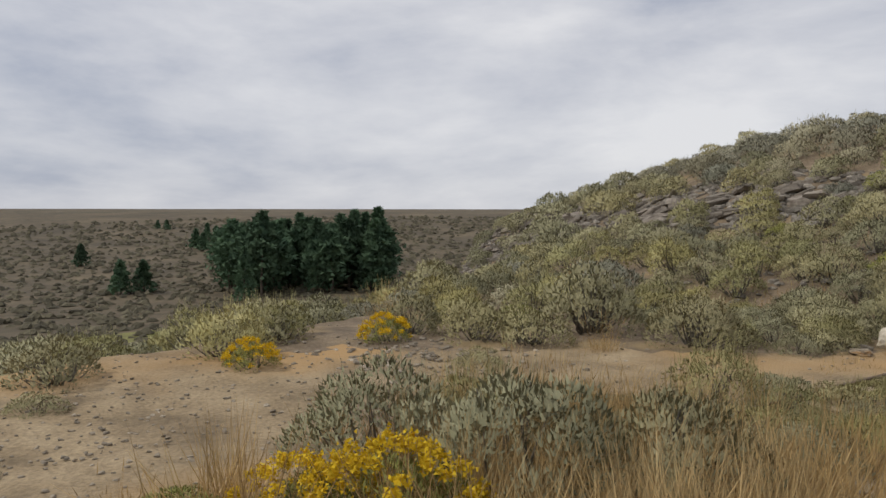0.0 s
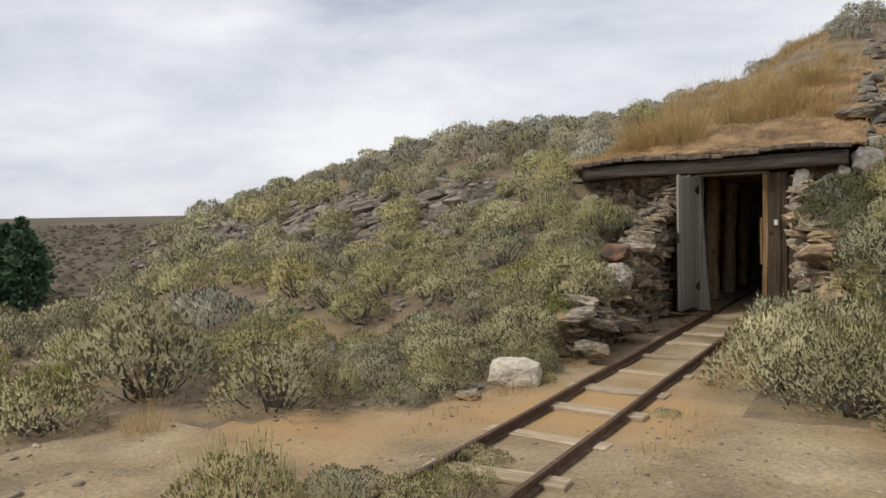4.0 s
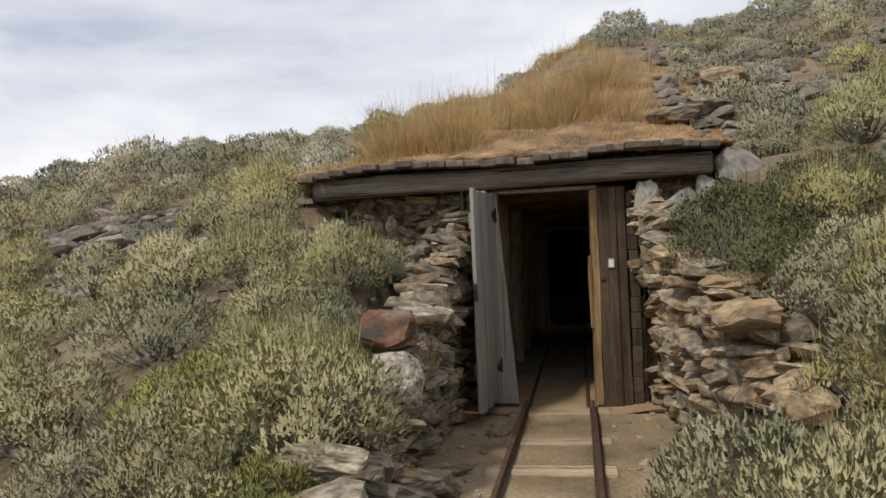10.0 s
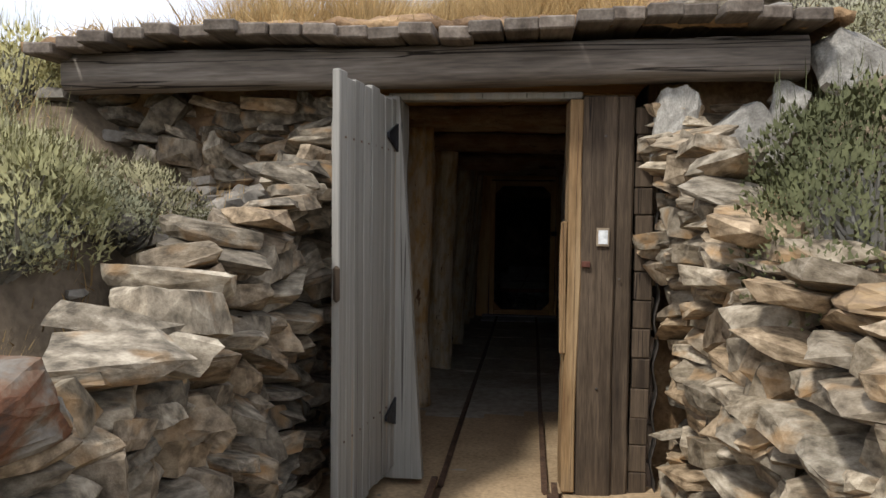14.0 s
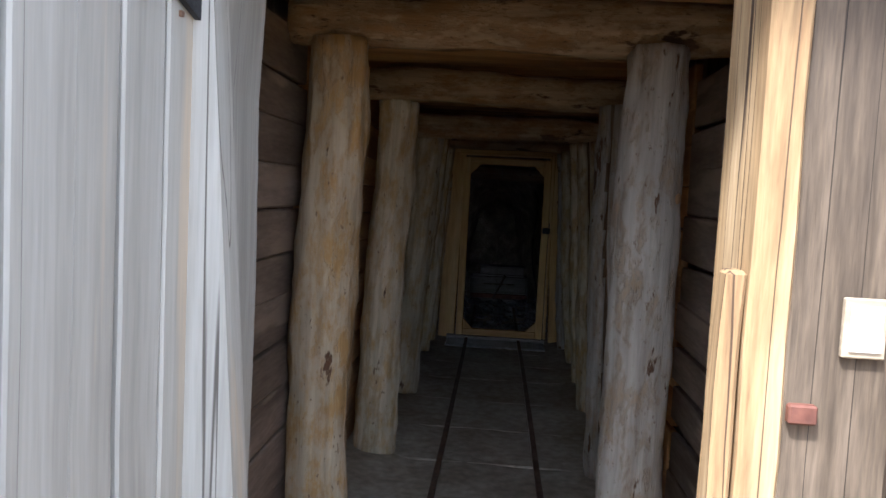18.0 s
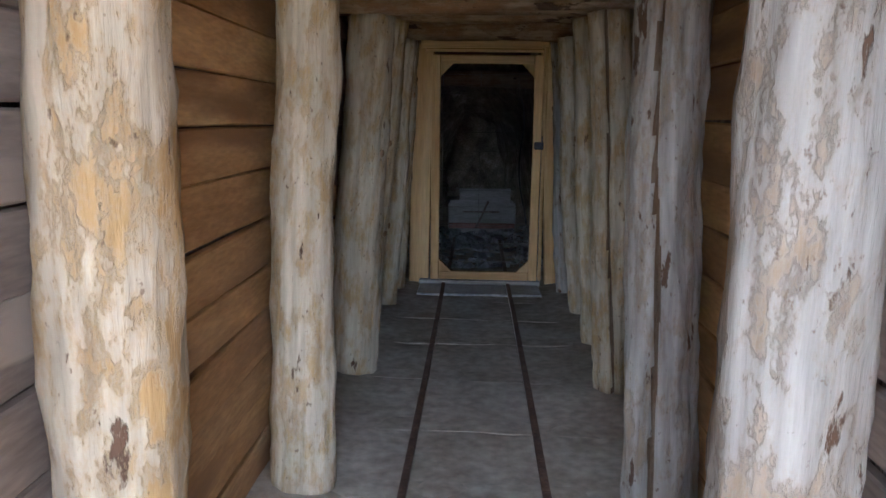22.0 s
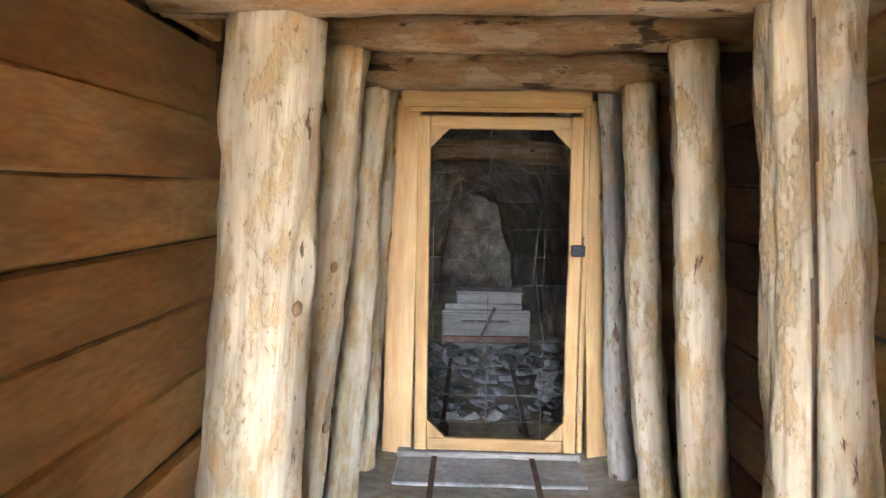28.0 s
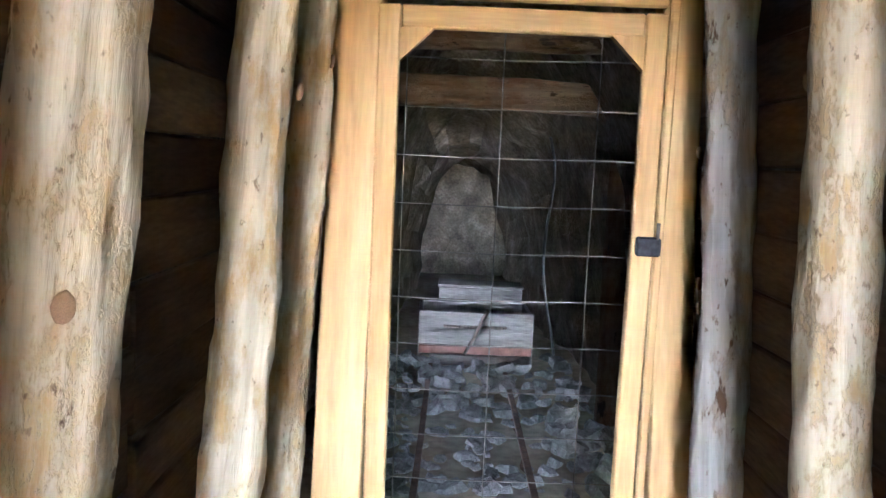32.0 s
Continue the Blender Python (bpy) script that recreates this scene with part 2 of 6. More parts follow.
def log_material(name, pale, warm, share, bark=0.66, dark=(0.10, 0.055, 0.03), across=9.0):
    """Peeled log: fibres along its length, patches of pale weathered and warm inner wood, flecks of bark, checks."""
    m = bpy.data.materials.new(name)
    m.use_nodes = True
    n, ln = m.node_tree.nodes, m.node_tree.links.new
    b = n["Principled BSDF"]
    tc = n.new("ShaderNodeTexCoord")
    oi = n.new("ShaderNodeObjectInfo")
    cx = n.new("ShaderNodeCombineXYZ")
    for k in range(3):
        ln(oi.outputs["Random"], cx.inputs[k])
    off = n.new("ShaderNodeVectorMath")
    off.operation = "MULTIPLY_ADD"
    ln(cx.outputs["Vector"], off.inputs[0])
    off.inputs[1].default_value = (31, 47, 61)
    ln(tc.outputs["Object"], off.inputs[2])

    def grain(stretch, scale, detail, rough=0.6):
        mp = n.new("ShaderNodeMapping")
        mp.inputs["Scale"].default_value = stretch
        ln(off.outputs["Vector"], mp.inputs["Vector"])
        t = n.new("ShaderNodeTexNoise")
        t.inputs["Scale"].default_value, t.inputs["Detail"].default_value, t.inputs["Roughness"].default_value = scale, detail, rough
        ln(mp.outputs["Vector"], t.inputs["Vector"])
        return t.outputs["Fac"]

    def span(value, lo, hi, to0=0.0, to1=1.0):
        r = n.new("ShaderNodeMapRange")
        r.inputs["From Min"].default_value, r.inputs["From Max"].default_value = lo, hi
        r.inputs["To Min"].default_value, r.inputs["To Max"].default_value = to0, to1
        ln(value, r.inputs["Value"])
        return r.outputs["Result"]

    def blend(fac, a, c, kind="MIX"):
        x = n.new("ShaderNodeMix")
        x.data_type, x.blend_type = "RGBA", kind
        if isinstance(fac, float):
            x.inputs["Factor"].default_value = fac
        else:
            ln(fac, x.inputs["Factor"])
        for key, v in (("A", a), ("B", c)):
            if isinstance(v, tuple):
                x.inputs[key].default_value = (*v, 1)
            else:
                ln(v, x.inputs[key])
        return x.outputs["Result"]

    fibre = grain((across, across, 0.55), 3.2, 7.0)
    patch = grain((1.7, 1.7, 0.75), 6.5, 10.0, 0.72)
    fleck = grain((3.4, 3.4, 1.1), 3.6, 8.0, 0.62)
    speck = grain((2.0, 2.0, 1.1), 26.0, 3.0)
    colour = blend(span(patch, share - 0.075, share + 0.075), pale, warm)
    shade = n.new("ShaderNodeCombineColor")
    val = span(fibre, 0.30, 0.70, 0.66, 1.22)
    for key in ("Red", "Green", "Blue"):
        ln(val, shade.inputs[key])
    colour = blend(1.0, colour, shade.outputs["Color"], "MULTIPLY")
    colour = blend(span(fleck, bark, bark + 0.03), colour, dark)
    colour = blend(span(speck, 0.645, 0.72, 0.0, 0.7), colour, dark)
    sp = n.new("ShaderNodeHueSaturation")
    ln(colour, sp.inputs["Color"])
    ln(span(oi.outputs["Random"], 0.0, 1.0, 0.88, 1.10), sp.inputs["Value"])
    ln(sp.outputs["Color"], b.inputs["Base Color"])
    b.inputs["Roughness"].default_value, b.inputs["Specular IOR Level"].default_value = 0.8, 0.25
    hgt = n.new("ShaderNodeMath")
    hgt.operation = "MULTIPLY_ADD"
    ln(span(fleck, bark, bark + 0.03), hgt.inputs[0])
    hgt.inputs[1].default_value = 0.5
    h2 = n.new("ShaderNodeMath")
    h2.operation = "MULTIPLY_ADD"
    ln(span(patch, share - 0.02, share + 0.02), h2.inputs[0])
    h2.inputs[1].default_value = -0.28
    ln(fibre, h2.inputs[2])
    ln(h2.outputs["Value"], hgt.inputs[2])
    bp = n.new("ShaderNodeBump")
    bp.inputs["Strength"].default_value, bp.inputs["Distance"].default_value = 0.75, 0.010
    ln(hgt.outputs["Value"], bp.inputs["Height"])
    ln(bp.outputs["Normal"], b.inputs["Normal"])
    return m


M_LOG = log_material("peeled_mine_log", (0.455, 0.385, 0.27), (0.375, 0.255, 0.115), 0.54, bark=0.648)
M_LOG_WARM = log_material("warm_peeled_log", (0.41, 0.335, 0.23), (0.36, 0.225, 0.09), 0.51, bark=0.628)
M_LOG_GREY = log_material("grey_weathered_log", (0.345, 0.318, 0.275), (0.295, 0.225, 0.15), 0.55, bark=0.63)
M_LOG_CAP = log_material("brown_cap_log", (0.29, 0.215, 0.135), (0.20, 0.115, 0.05), 0.50, bark=0.60, dark=(0.06, 0.035, 0.02))
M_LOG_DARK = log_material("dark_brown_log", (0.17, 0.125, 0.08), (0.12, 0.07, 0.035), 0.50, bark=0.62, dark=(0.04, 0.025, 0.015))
M_PLANK = material("brown_lagging_plank", [(0.32, (0.30, 0.155, 0.06)), (0.46, (0.43, 0.24, 0.10)), (0.56, (0.53, 0.315, 0.135)), (0.72, (0.60, 0.39, 0.18))], scale=1.9, stretch=(0.45, 2.4, 2.4), fine=34, grain=(0.80, 1.10), bump=0.4, vary=0.14, distance=0.005, spots=(0.50, 0.66, 2.1, (0.27, 0.145, 0.065)), tints=[(0.9, 0.9, 0.92), (1.05, 1.0, 0.92), (0.84, 0.8, 0.76), (1.0, 1.0, 1.0)])
# Darker brown than the front bays: the shade behind the posts, in the colour.
M_PLANK_SHADED = material("shaded_lagging", [(0.32, (0.08, 0.046, 0.028)), (0.5, (0.145, 0.085, 0.05)), (0.72, (0.22, 0.135, 0.08))], scale=1.9, stretch=(0.45, 2.4, 2.4), fine=34, bump=0.3, vary=0.2, distance=0.005)
M_RUBBLE = material("pale_blue_grey_rubble", [(0.3, (0.13, 0.126, 0.122)), (0.55, (0.24, 0.237, 0.233)), (0.75, (0.37, 0.37, 0.37))], scale=6, fine=30, bump=0.7, vary=0.2)
M_OLD_PINE = material("yellowed_split_pine", [(0.3, (0.17, 0.095, 0.042)), (0.5, (0.30, 0.19, 0.09)), (0.72, (0.43, 0.30, 0.165))], scale=3.0, stretch=(5, 5, 0.4), fine=22, bump=0.4, vary=0.06, distance=0.005, cracks=(0.9, (1.8, 1.8, 0.3), 0.006, (0.06, 0.035, 0.02)))
M_PINE = material("new_pine", [(0.3, (0.40, 0.235, 0.09)), (0.5, (0.54, 0.35, 0.155)), (0.72, (0.63, 0.45, 0.235))], scale=2.0, stretch=(4, 4, 0.4), fine=18, grain=(0.86, 1.08), bump=0.25, vary=0.08, distance=0.004)
M_TIE = material("sawn_tie", [(0.3, (0.28, 0.205, 0.13)), (0.7, (0.52, 0.415, 0.285))], scale=3, stretch=(0.5, 4, 4), fine=22, bump=0.5, vary=0.2, distance=0.008, cracks=(0.9, (0.3, 1.8, 1.8), 0.008, (0.10, 0.07, 0.045)))
M_RUST = material("rusty_steel", [(0.3, (0.06, 0.035, 0.024)), (0.6, (0.135, 0.078, 0.047)), (0.8, (0.22, 0.145, 0.10))], scale=12, fine=70, rough=0.65, bump=0.4, vary=0.1, metal=0.3)
M_BLACK = material("black_iron", [(0.3, (0.012, 0.012, 0.014)), (0.7, (0.04, 0.04, 0.045))], scale=20, rough=0.55, bump=0.15, metal=0.6)
M_WIRE = material("dull_wire", [(0.3, (0.10, 0.085, 0.07)), (0.7, (0.19, 0.165, 0.14))], scale=20, rough=0.5, bump=0.1, metal=0.7)
M_WHITE = material("white_card", [(0.3, (0.72, 0.72, 0.70)), (0.7, (0.80, 0.80, 0.78))], scale=6, rough=0.6, bump=0.05, vary=0)
M_RED = material("rusty_red_metal", [(0.3, (0.09, 0.035, 0.024)), (0.7, (0.16, 0.065, 0.042))], scale=15, rough=0.6, bump=0.3)
M_CRATE = material("dusty_pale_boards", [(0.3, (0.20, 0.185, 0.165)), (0.7, (0.33, 0.315, 0.29))], scale=4, stretch=(0.6, 5, 5), fine=25, bump=0.5, vary=0.1)
M_CRATE_RED = material("dusty_red_band", [(0.3, (0.15, 0.07, 0.05)), (0.7, (0.27, 0.14, 0.10))], scale=5, fine=25, bump=0.4)
M_SAGE = material("sagebrush_leaf", [(0.3, (0.24, 0.23, 0.135)), (0.5, (0.355, 0.338, 0.205)), (0.7, (0.455, 0.434, 0.28))], scale=2.0, fine=14, bump=0.0, vary=0.22, rough=0.9, translucent=0.14, tints=[(0.92, 0.94, 0.96), (1.06, 1.0, 0.90), (1.0, 1.0, 1.0), (0.86, 0.88, 0.88), (1.10, 1.03, 0.88), (1.02, 1.02, 1.04)])
M_PALE = material("pale_sagebrush_leaf", [(0.3, (0.27, 0.253, 0.117)), (0.5, (0.385, 0.363, 0.177)), (0.7, (0.485, 0.458, 0.25))], scale=2.0, fine=14, bump=0.0, vary=0.2, rough=0.9, translucent=0.16, tints=[(0.92, 0.94, 0.96), (1.06, 1.0, 0.90), (1.0, 1.0, 1.0), (0.86, 0.88, 0.88), (1.10, 1.03, 0.88), (1.02, 1.02, 1.04)])
M_SAGE_GREY = material("grey_sagebrush_leaf", [(0.3, (0.23, 0.225, 0.165)), (0.5, (0.325, 0.318, 0.24)), (0.7, (0.42, 0.41, 0.32))], scale=2.0, fine=14, bump=0.0, vary=0.25, rough=0.9, translucent=0.1, tints=[(0.92, 0.94, 0.96), (1.06, 1.0, 0.90), (1.0, 1.0, 1.0), (0.86, 0.88, 0.88), (1.10, 1.03, 0.88), (1.02, 1.02, 1.04)])
M_GREEN = material("green_shrub_leaf", [(0.3, (0.09, 0.095, 0.04)), (0.6, (0.175, 0.178, 0.078)), (0.75, (0.27, 0.265, 0.13))], scale=3.0, fine=14, bump=0.0, vary=0.25, rough=0.7, translucent=0.2)
M_TWIG = material("grey_twig", [(0.3, (0.075, 0.066, 0.05)), (0.7, (0.20, 0.18, 0.145))], scale=10, fine=30, bump=0.4, vary=0.2)
M_PALE_TWIG = material("pale_grey_twig", [(0.3, (0.16, 0.15, 0.13)), (0.7, (0.34, 0.32, 0.28))], scale=10, fine=30, bump=0.3, vary=0.2)
M_YELLOW = material("yellow_flower", [(0.3, (0.62, 0.40, 0.012)), (0.7, (0.82, 0.58, 0.03))], scale=8, fine=20, bump=0, vary=0.1, translucent=0.15)
M_RABBIT = material("rabbitbrush_stem", [(0.3, (0.20, 0.22, 0.06)), (0.7, (0.40, 0.38, 0.13))], scale=3, fine=16, bump=0, vary=0.2, translucent=0.2)
M_STRAW = material("dry_straw", [(0.3, (0.32, 0.20, 0.08)), (0.5, (0.48, 0.335, 0.15)), (0.7, (0.62, 0.475, 0.25))], scale=0.8, fine=8, bump=0, vary=0.35, rough=0.85, translucent=0.2, island=True)
M_CONIFER = material("dark_foliage", [(0.3, (0.045, 0.085, 0.05)), (0.7, (0.125, 0.195, 0.105))], scale=0.6, fine=4, bump=0, vary=0.3, rough=0.9, translucent=0.1)
M_TRUNK = material("trunk_bark", [(0.3, (0.07, 0.055, 0.04)), (0.7, (0.16, 0.13, 0.10))], scale=4, fine=20, bump=0.5)
M_HILLSCRUB = material("distant_scrub", [(0.3, (0.075, 0.066, 0.042)), (0.7, (0.135, 0.118, 0.074))], scale=0.5, fine=3, bump=0, vary=0.35, island=True)
M_HEADER = material("grey_brown_beam", [(0.3, (0.10, 0.082, 0.066)), (0.5, (0.205, 0.172, 0.14)), (0.72, (0.32, 0.28, 0.235))], scale=3.0, stretch=(5, 5, 0.4), fine=16, bump=0.4, vary=0.15, distance=0.006, cracks=(1.4, (1.4, 1.4, 0.3), 0.016, (0.03, 0.024, 0.02)))
M_SCREE = material("grey_scree", [(0.28, (0.12, 0.105, 0.088)), (0.5, (0.22, 0.195, 0.16)), (0.72, (0.34, 0.305, 0.255))], scale=5, fine=34, bump=0.5, vary=0.35, island=True)
M_LEDGE = material("brown_grey_ledge", [(0.28, (0.12, 0.10, 0.08)), (0.5, (0.215, 0.185, 0.15)), (0.72, (0.33, 0.29, 0.24))], scale=4, fine=30, bump=0.4, vary=0.3)
M_GRAVEL = material("pale_gravel", [(0.28, (0.17, 0.14, 0.105)), (0.5, (0.28, 0.235, 0.175)), (0.72, (0.42, 0.36, 0.28))], scale=5, fine=34, bump=0.4, vary=0.3, island=True)
M_PALE_SLAB = material("pale_slab", [(0.28, (0.20, 0.18, 0.15)), (0.5, (0.34, 0.315, 0.27)), (0.72, (0.47, 0.44, 0.38))], scale=5, fine=34, bump=0.5, vary=0.15)
M_PLANK_GREY = material("grey_lagging_plank", [(0.3, (0.12, 0.088, 0.064)), (0.5, (0.20, 0.15, 0.112)), (0.72, (0.29, 0.23, 0.18))], scale=2.4, stretch=(0.4, 2.6, 2.6), fine=34, grain=(0.82, 1.10), bump=0.3, vary=0.18, distance=0.005, spots=(0.57, 0.62, 2.0, (0.27, 0.21, 0.155)))
M_POST = material("brown_old_post", [(0.3, (0.040, 0.028, 0.019)), (0.5, (0.082, 0.058, 0.037)), (0.72, (0.145, 0.105, 0.07))], scale=3.0, stretch=(5, 5, 0.4), fine=24, grain=(0.78, 1.14), bump=0.5, vary=0.12, distance=0.006, cracks=(0.9, (1.8, 1.8, 0.3), 0.005, (0.02, 0.014, 0.01)))
M_DUST = material("grey_tunnel_dust", [(0.3, (0.245, 0.21, 0.16)), (0.5, (0.36, 0.315, 0.245)), (0.72, (0.46, 0.415, 0.335))], scale=2.2, fine=18, bump=0.35, vary=0)
M_PINE_CROSS = material("new_pine_cross_rail", [(0.3, (0.40, 0.235, 0.09)), (0.5, (0.54, 0.35, 0.155)), (0.72, (0.63, 0.45, 0.235))], scale=2.0, stretch=(0.4, 4, 4), fine=18, grain=(0.86, 1.08), bump=0.25, vary=0.08, distance=0.004)
M_ROOF = material("dark_roof_board", [(0.3, (0.075, 0.058, 0.045)), (0.5, (0.155, 0.125, 0.098)), (0.72, (0.25, 0.21, 0.17))], scale=4.0, stretch=(3, 0.4, 3), fine=22, bump=0.5, vary=0.3, distance=0.006)
# Tan stone, lightened over M_STONE for the sun on the east walls.
M_STONE_TAN_SUNLIT = material("sunlit_tan_slab", [(0.34, (0.12, 0.10, 0.074)), (0.5, (0.30, 0.26, 0.20)), (0.66, (0.49, 0.44, 0.36))], scale=6.5, fine=60, grain=(0.86, 1.08), bump=0.28, vary=0.28, detail=6,
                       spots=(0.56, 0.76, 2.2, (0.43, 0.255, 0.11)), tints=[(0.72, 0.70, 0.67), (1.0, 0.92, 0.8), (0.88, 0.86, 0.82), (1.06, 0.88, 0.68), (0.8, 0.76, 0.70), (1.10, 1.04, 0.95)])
M_KNOT = material("wood_knot", [(0.3, (0.20, 0.115, 0.055)), (0.7, (0.37, 0.24, 0.125))], scale=40, fine=30, bump=0.4)
M_LIGHT_PATCH = material("pale_lit_patch", [(0.3, (0.30, 0.30, 0.30)), (0.7, (0.55, 0.56, 0.57))], scale=5, fine=25, rough=0.35, bump=0.3)
M_COND = material("black_pipe", [(0.3, (0.02, 0.02, 0.02)), (0.7, (0.05, 0.05, 0.05))], scale=10, rough=0.5, bump=0.1)


# ---- mesh helpers ----
def mesh_of(name, verts, faces, mat, smooth=False):
    me = bpy.data.meshes.new(name)
    me.from_pydata([tuple(v) for v in verts], [], faces)
    me.materials.append(mat)
    if smooth:
        me.shade_smooth()
    return me


def bm_mesh(name, bm, mat, smooth=False):
    me = bpy.data.meshes.new(name)
    bm.to_mesh(me)
    bm.free()
    me.materials.append(mat)
    if smooth:
        me.shade_smooth()
    return me


def part(name, me, parent, m=None, label=""):
    ob = new(name, me)
    ob.parent = parent
    if m is not None:
        ob.matrix_basis = m
    if label:
        ob["label"] = label
    return ob


def thing(name, m=None, label="", category="", group="", kind=""):
    ob = new(name)
    ob.empty_display_size = 0.1
    if m is not None:
        ob.matrix_basis = m
    return tagged(ob, label, category, group, kind)


def board_bm(lx, ly, lz, bevel=0.006, warp=0.0, cuts=0, seed=0, jag=0.0):
    """A board of these sizes about its middle; its long side has cuts, a little warp and uneven edges."""
    rng = random.Random(seed)
    bm = bmesh.new()
    bmesh.ops.create_cube(bm, size=1.0)
    ax = max(range(3), key=lambda k: (lx, ly, lz)[k])
    if cuts:
        long_edges = [e for e in bm.edges if abs((e.verts[0].co - e.verts[1].co)[ax]) > 0.5]
        bmesh.ops.subdivide_edges(bm, edges=long_edges, cuts=cuts, use_grid_fill=True)
    for v in bm.verts:
        v.co = Vector((v.co.x * lx, v.co.y * ly, v.co.z * lz))
    if bevel:
        bmesh.ops.bevel(bm, geom=[e for e in bm.edges if e.calc_face_angle(0) > 1.0], offset=bevel, segments=1, affect="EDGES")
    if warp or jag:
        o = rng.random() * 100
        for v in bm.verts:
            p = v.co[ax]
            k1, k2 = [k for k in range(3) if k != ax]
            v.co[k1] += warp * noise.noise((p * 1.3, o, 0)) + jag * noise.noise((p * 7, o + v.co[k1] * 9, 5))
            v.co[k2] += warp * 0.6 * noise.noise((p * 1.3, o, 9)) + jag * noise.noise((p * 7, o + v.co[k2] * 9, 2))
    return bm


def board(name, parent, centre, size, mat, turn=(0, 0, 0), bevel=0.006, warp=0.0, cuts=0, seed=0, jag=0.0, label=""):
    return part(name, bm_mesh(name, board_bm(*size, bevel, warp, cuts, seed, jag), mat), parent, pose(*centre, *turn), label)


def log_mesh(name, length, r0, r1, mat, seed=0, sides=16, rings=18, rough=0.012, square=0.0, bend=0.03, split=None):
    """A peeled log along local z from 0 to length, uneven and a little bent."""
    verts, faces = [], []
    o = seed * 7.13
    for i in range(rings + 1):
        u = i / rings
        z = u * length
        r = r0 + (r1 - r0) * u
        cx, cy = bend * noise.noise((u * 1.7, o, 1)), bend * noise.noise((u * 1.7, o, 4))
        for k in range(sides):
            a = 2 * math.pi * k / sides
            c, s = math.cos(a), math.sin(a)
            q = 1.0 + square * (1 / max(abs(c), abs(s)) - 1)
            rr = r * q * (1 + 0.10 * noise.noise((c * 0.9 + o, s * 0.9, u * 2.2))) + rough * noise.noise((c * 3 + o, s * 3, z * 5)) + 0.5 * rough * noise.noise((c * 7 + o, s * 7, z * 14))
            if split is not None:           # one long drying split
                gap = abs((a - split - 0.25 * noise.noise((z * 1.1, o, 2)) + math.pi) % (2 * math.pi) - math.pi)
                rr *= 1 - 0.35 * max(0.0, 1 - gap / 0.08)
            verts.append((cx + rr * c, cy + rr * s, z))
    for i in range(rings):
        for k in range(sides):
            a, b = i * sides + k, i * sides + (k + 1) % sides
            faces.append((a, b, b + sides, a + sides))
    faces.append(tuple(reversed(range(sides))))
    faces.append(tuple(rings * sides + k for k in range(sides)))
    me = mesh_of(name, verts, faces, mat)
    me.shade_smooth()
    if split is not None:
        # faces in the split take dark wood, for the shade inside the groove
        me.materials.append(M_LOG_DARK)
        for i in range(rings):
            for k in range(sides):
                a = 2 * math.pi * (k + 0.5) / sides
                if abs((a - split - 0.25 * noise.noise(((i + 0.5) / rings * length * 1.1, o, 2)) + math.pi) % (2 * math.pi) - math.pi) < 0.06:
                    me.polygons[i * sides + k].material_index = 1
    return me


def aim(p0, p1):
    """The pose at p0 whose z axis points at p1."""
    d = Vector(p1) - Vector(p0)
    return Matrix.Translation(p0) @ d.to_track_quat("Z", "Y").to_matrix().to_4x4()


def stone_mesh(name, mat, seed, flat=0.45, points=18, soft=False, power=4.0):
    """An angular stone about 1 m long, 0.75 deep and flat high, resting about its middle."""
    rng = random.Random(seed)
    bm = bmesh.new()
    for _ in range(points):
        v = Vector((rng.uniform(-1, 1), rng.uniform(-1, 1), rng.uniform(-1, 1)))
        k = (abs(v.x) ** power + abs(v.y) ** power + abs(v.z) ** power) ** (1 / power)
        v = v / k * rng.uniform(0.86, 1.0)
        bm.verts.new((v.x * 0.5, v.y * 0.38, v.z * 0.5 * flat))
    res = bmesh.ops.convex_hull(bm, input=bm.verts)
    bmesh.ops.delete(bm, geom=[g for g in res["geom_interior"] if isinstance(g, bmesh.types.BMVert)], context="VERTS")
    if soft:
        bmesh.ops.subdivide_edges(bm, edges=bm.edges, cuts=3, use_grid_fill=True)
        bm.normal_update()
        for v in bm.verts:
            v.co += v.normal * (0.045 * noise.noise(v.co * 5 + Vector((seed, 0, 0))) + 0.02 * noise.noise(v.co * 15 + Vector((0, seed, 0))))
    return bm_mesh(name, bm, mat)



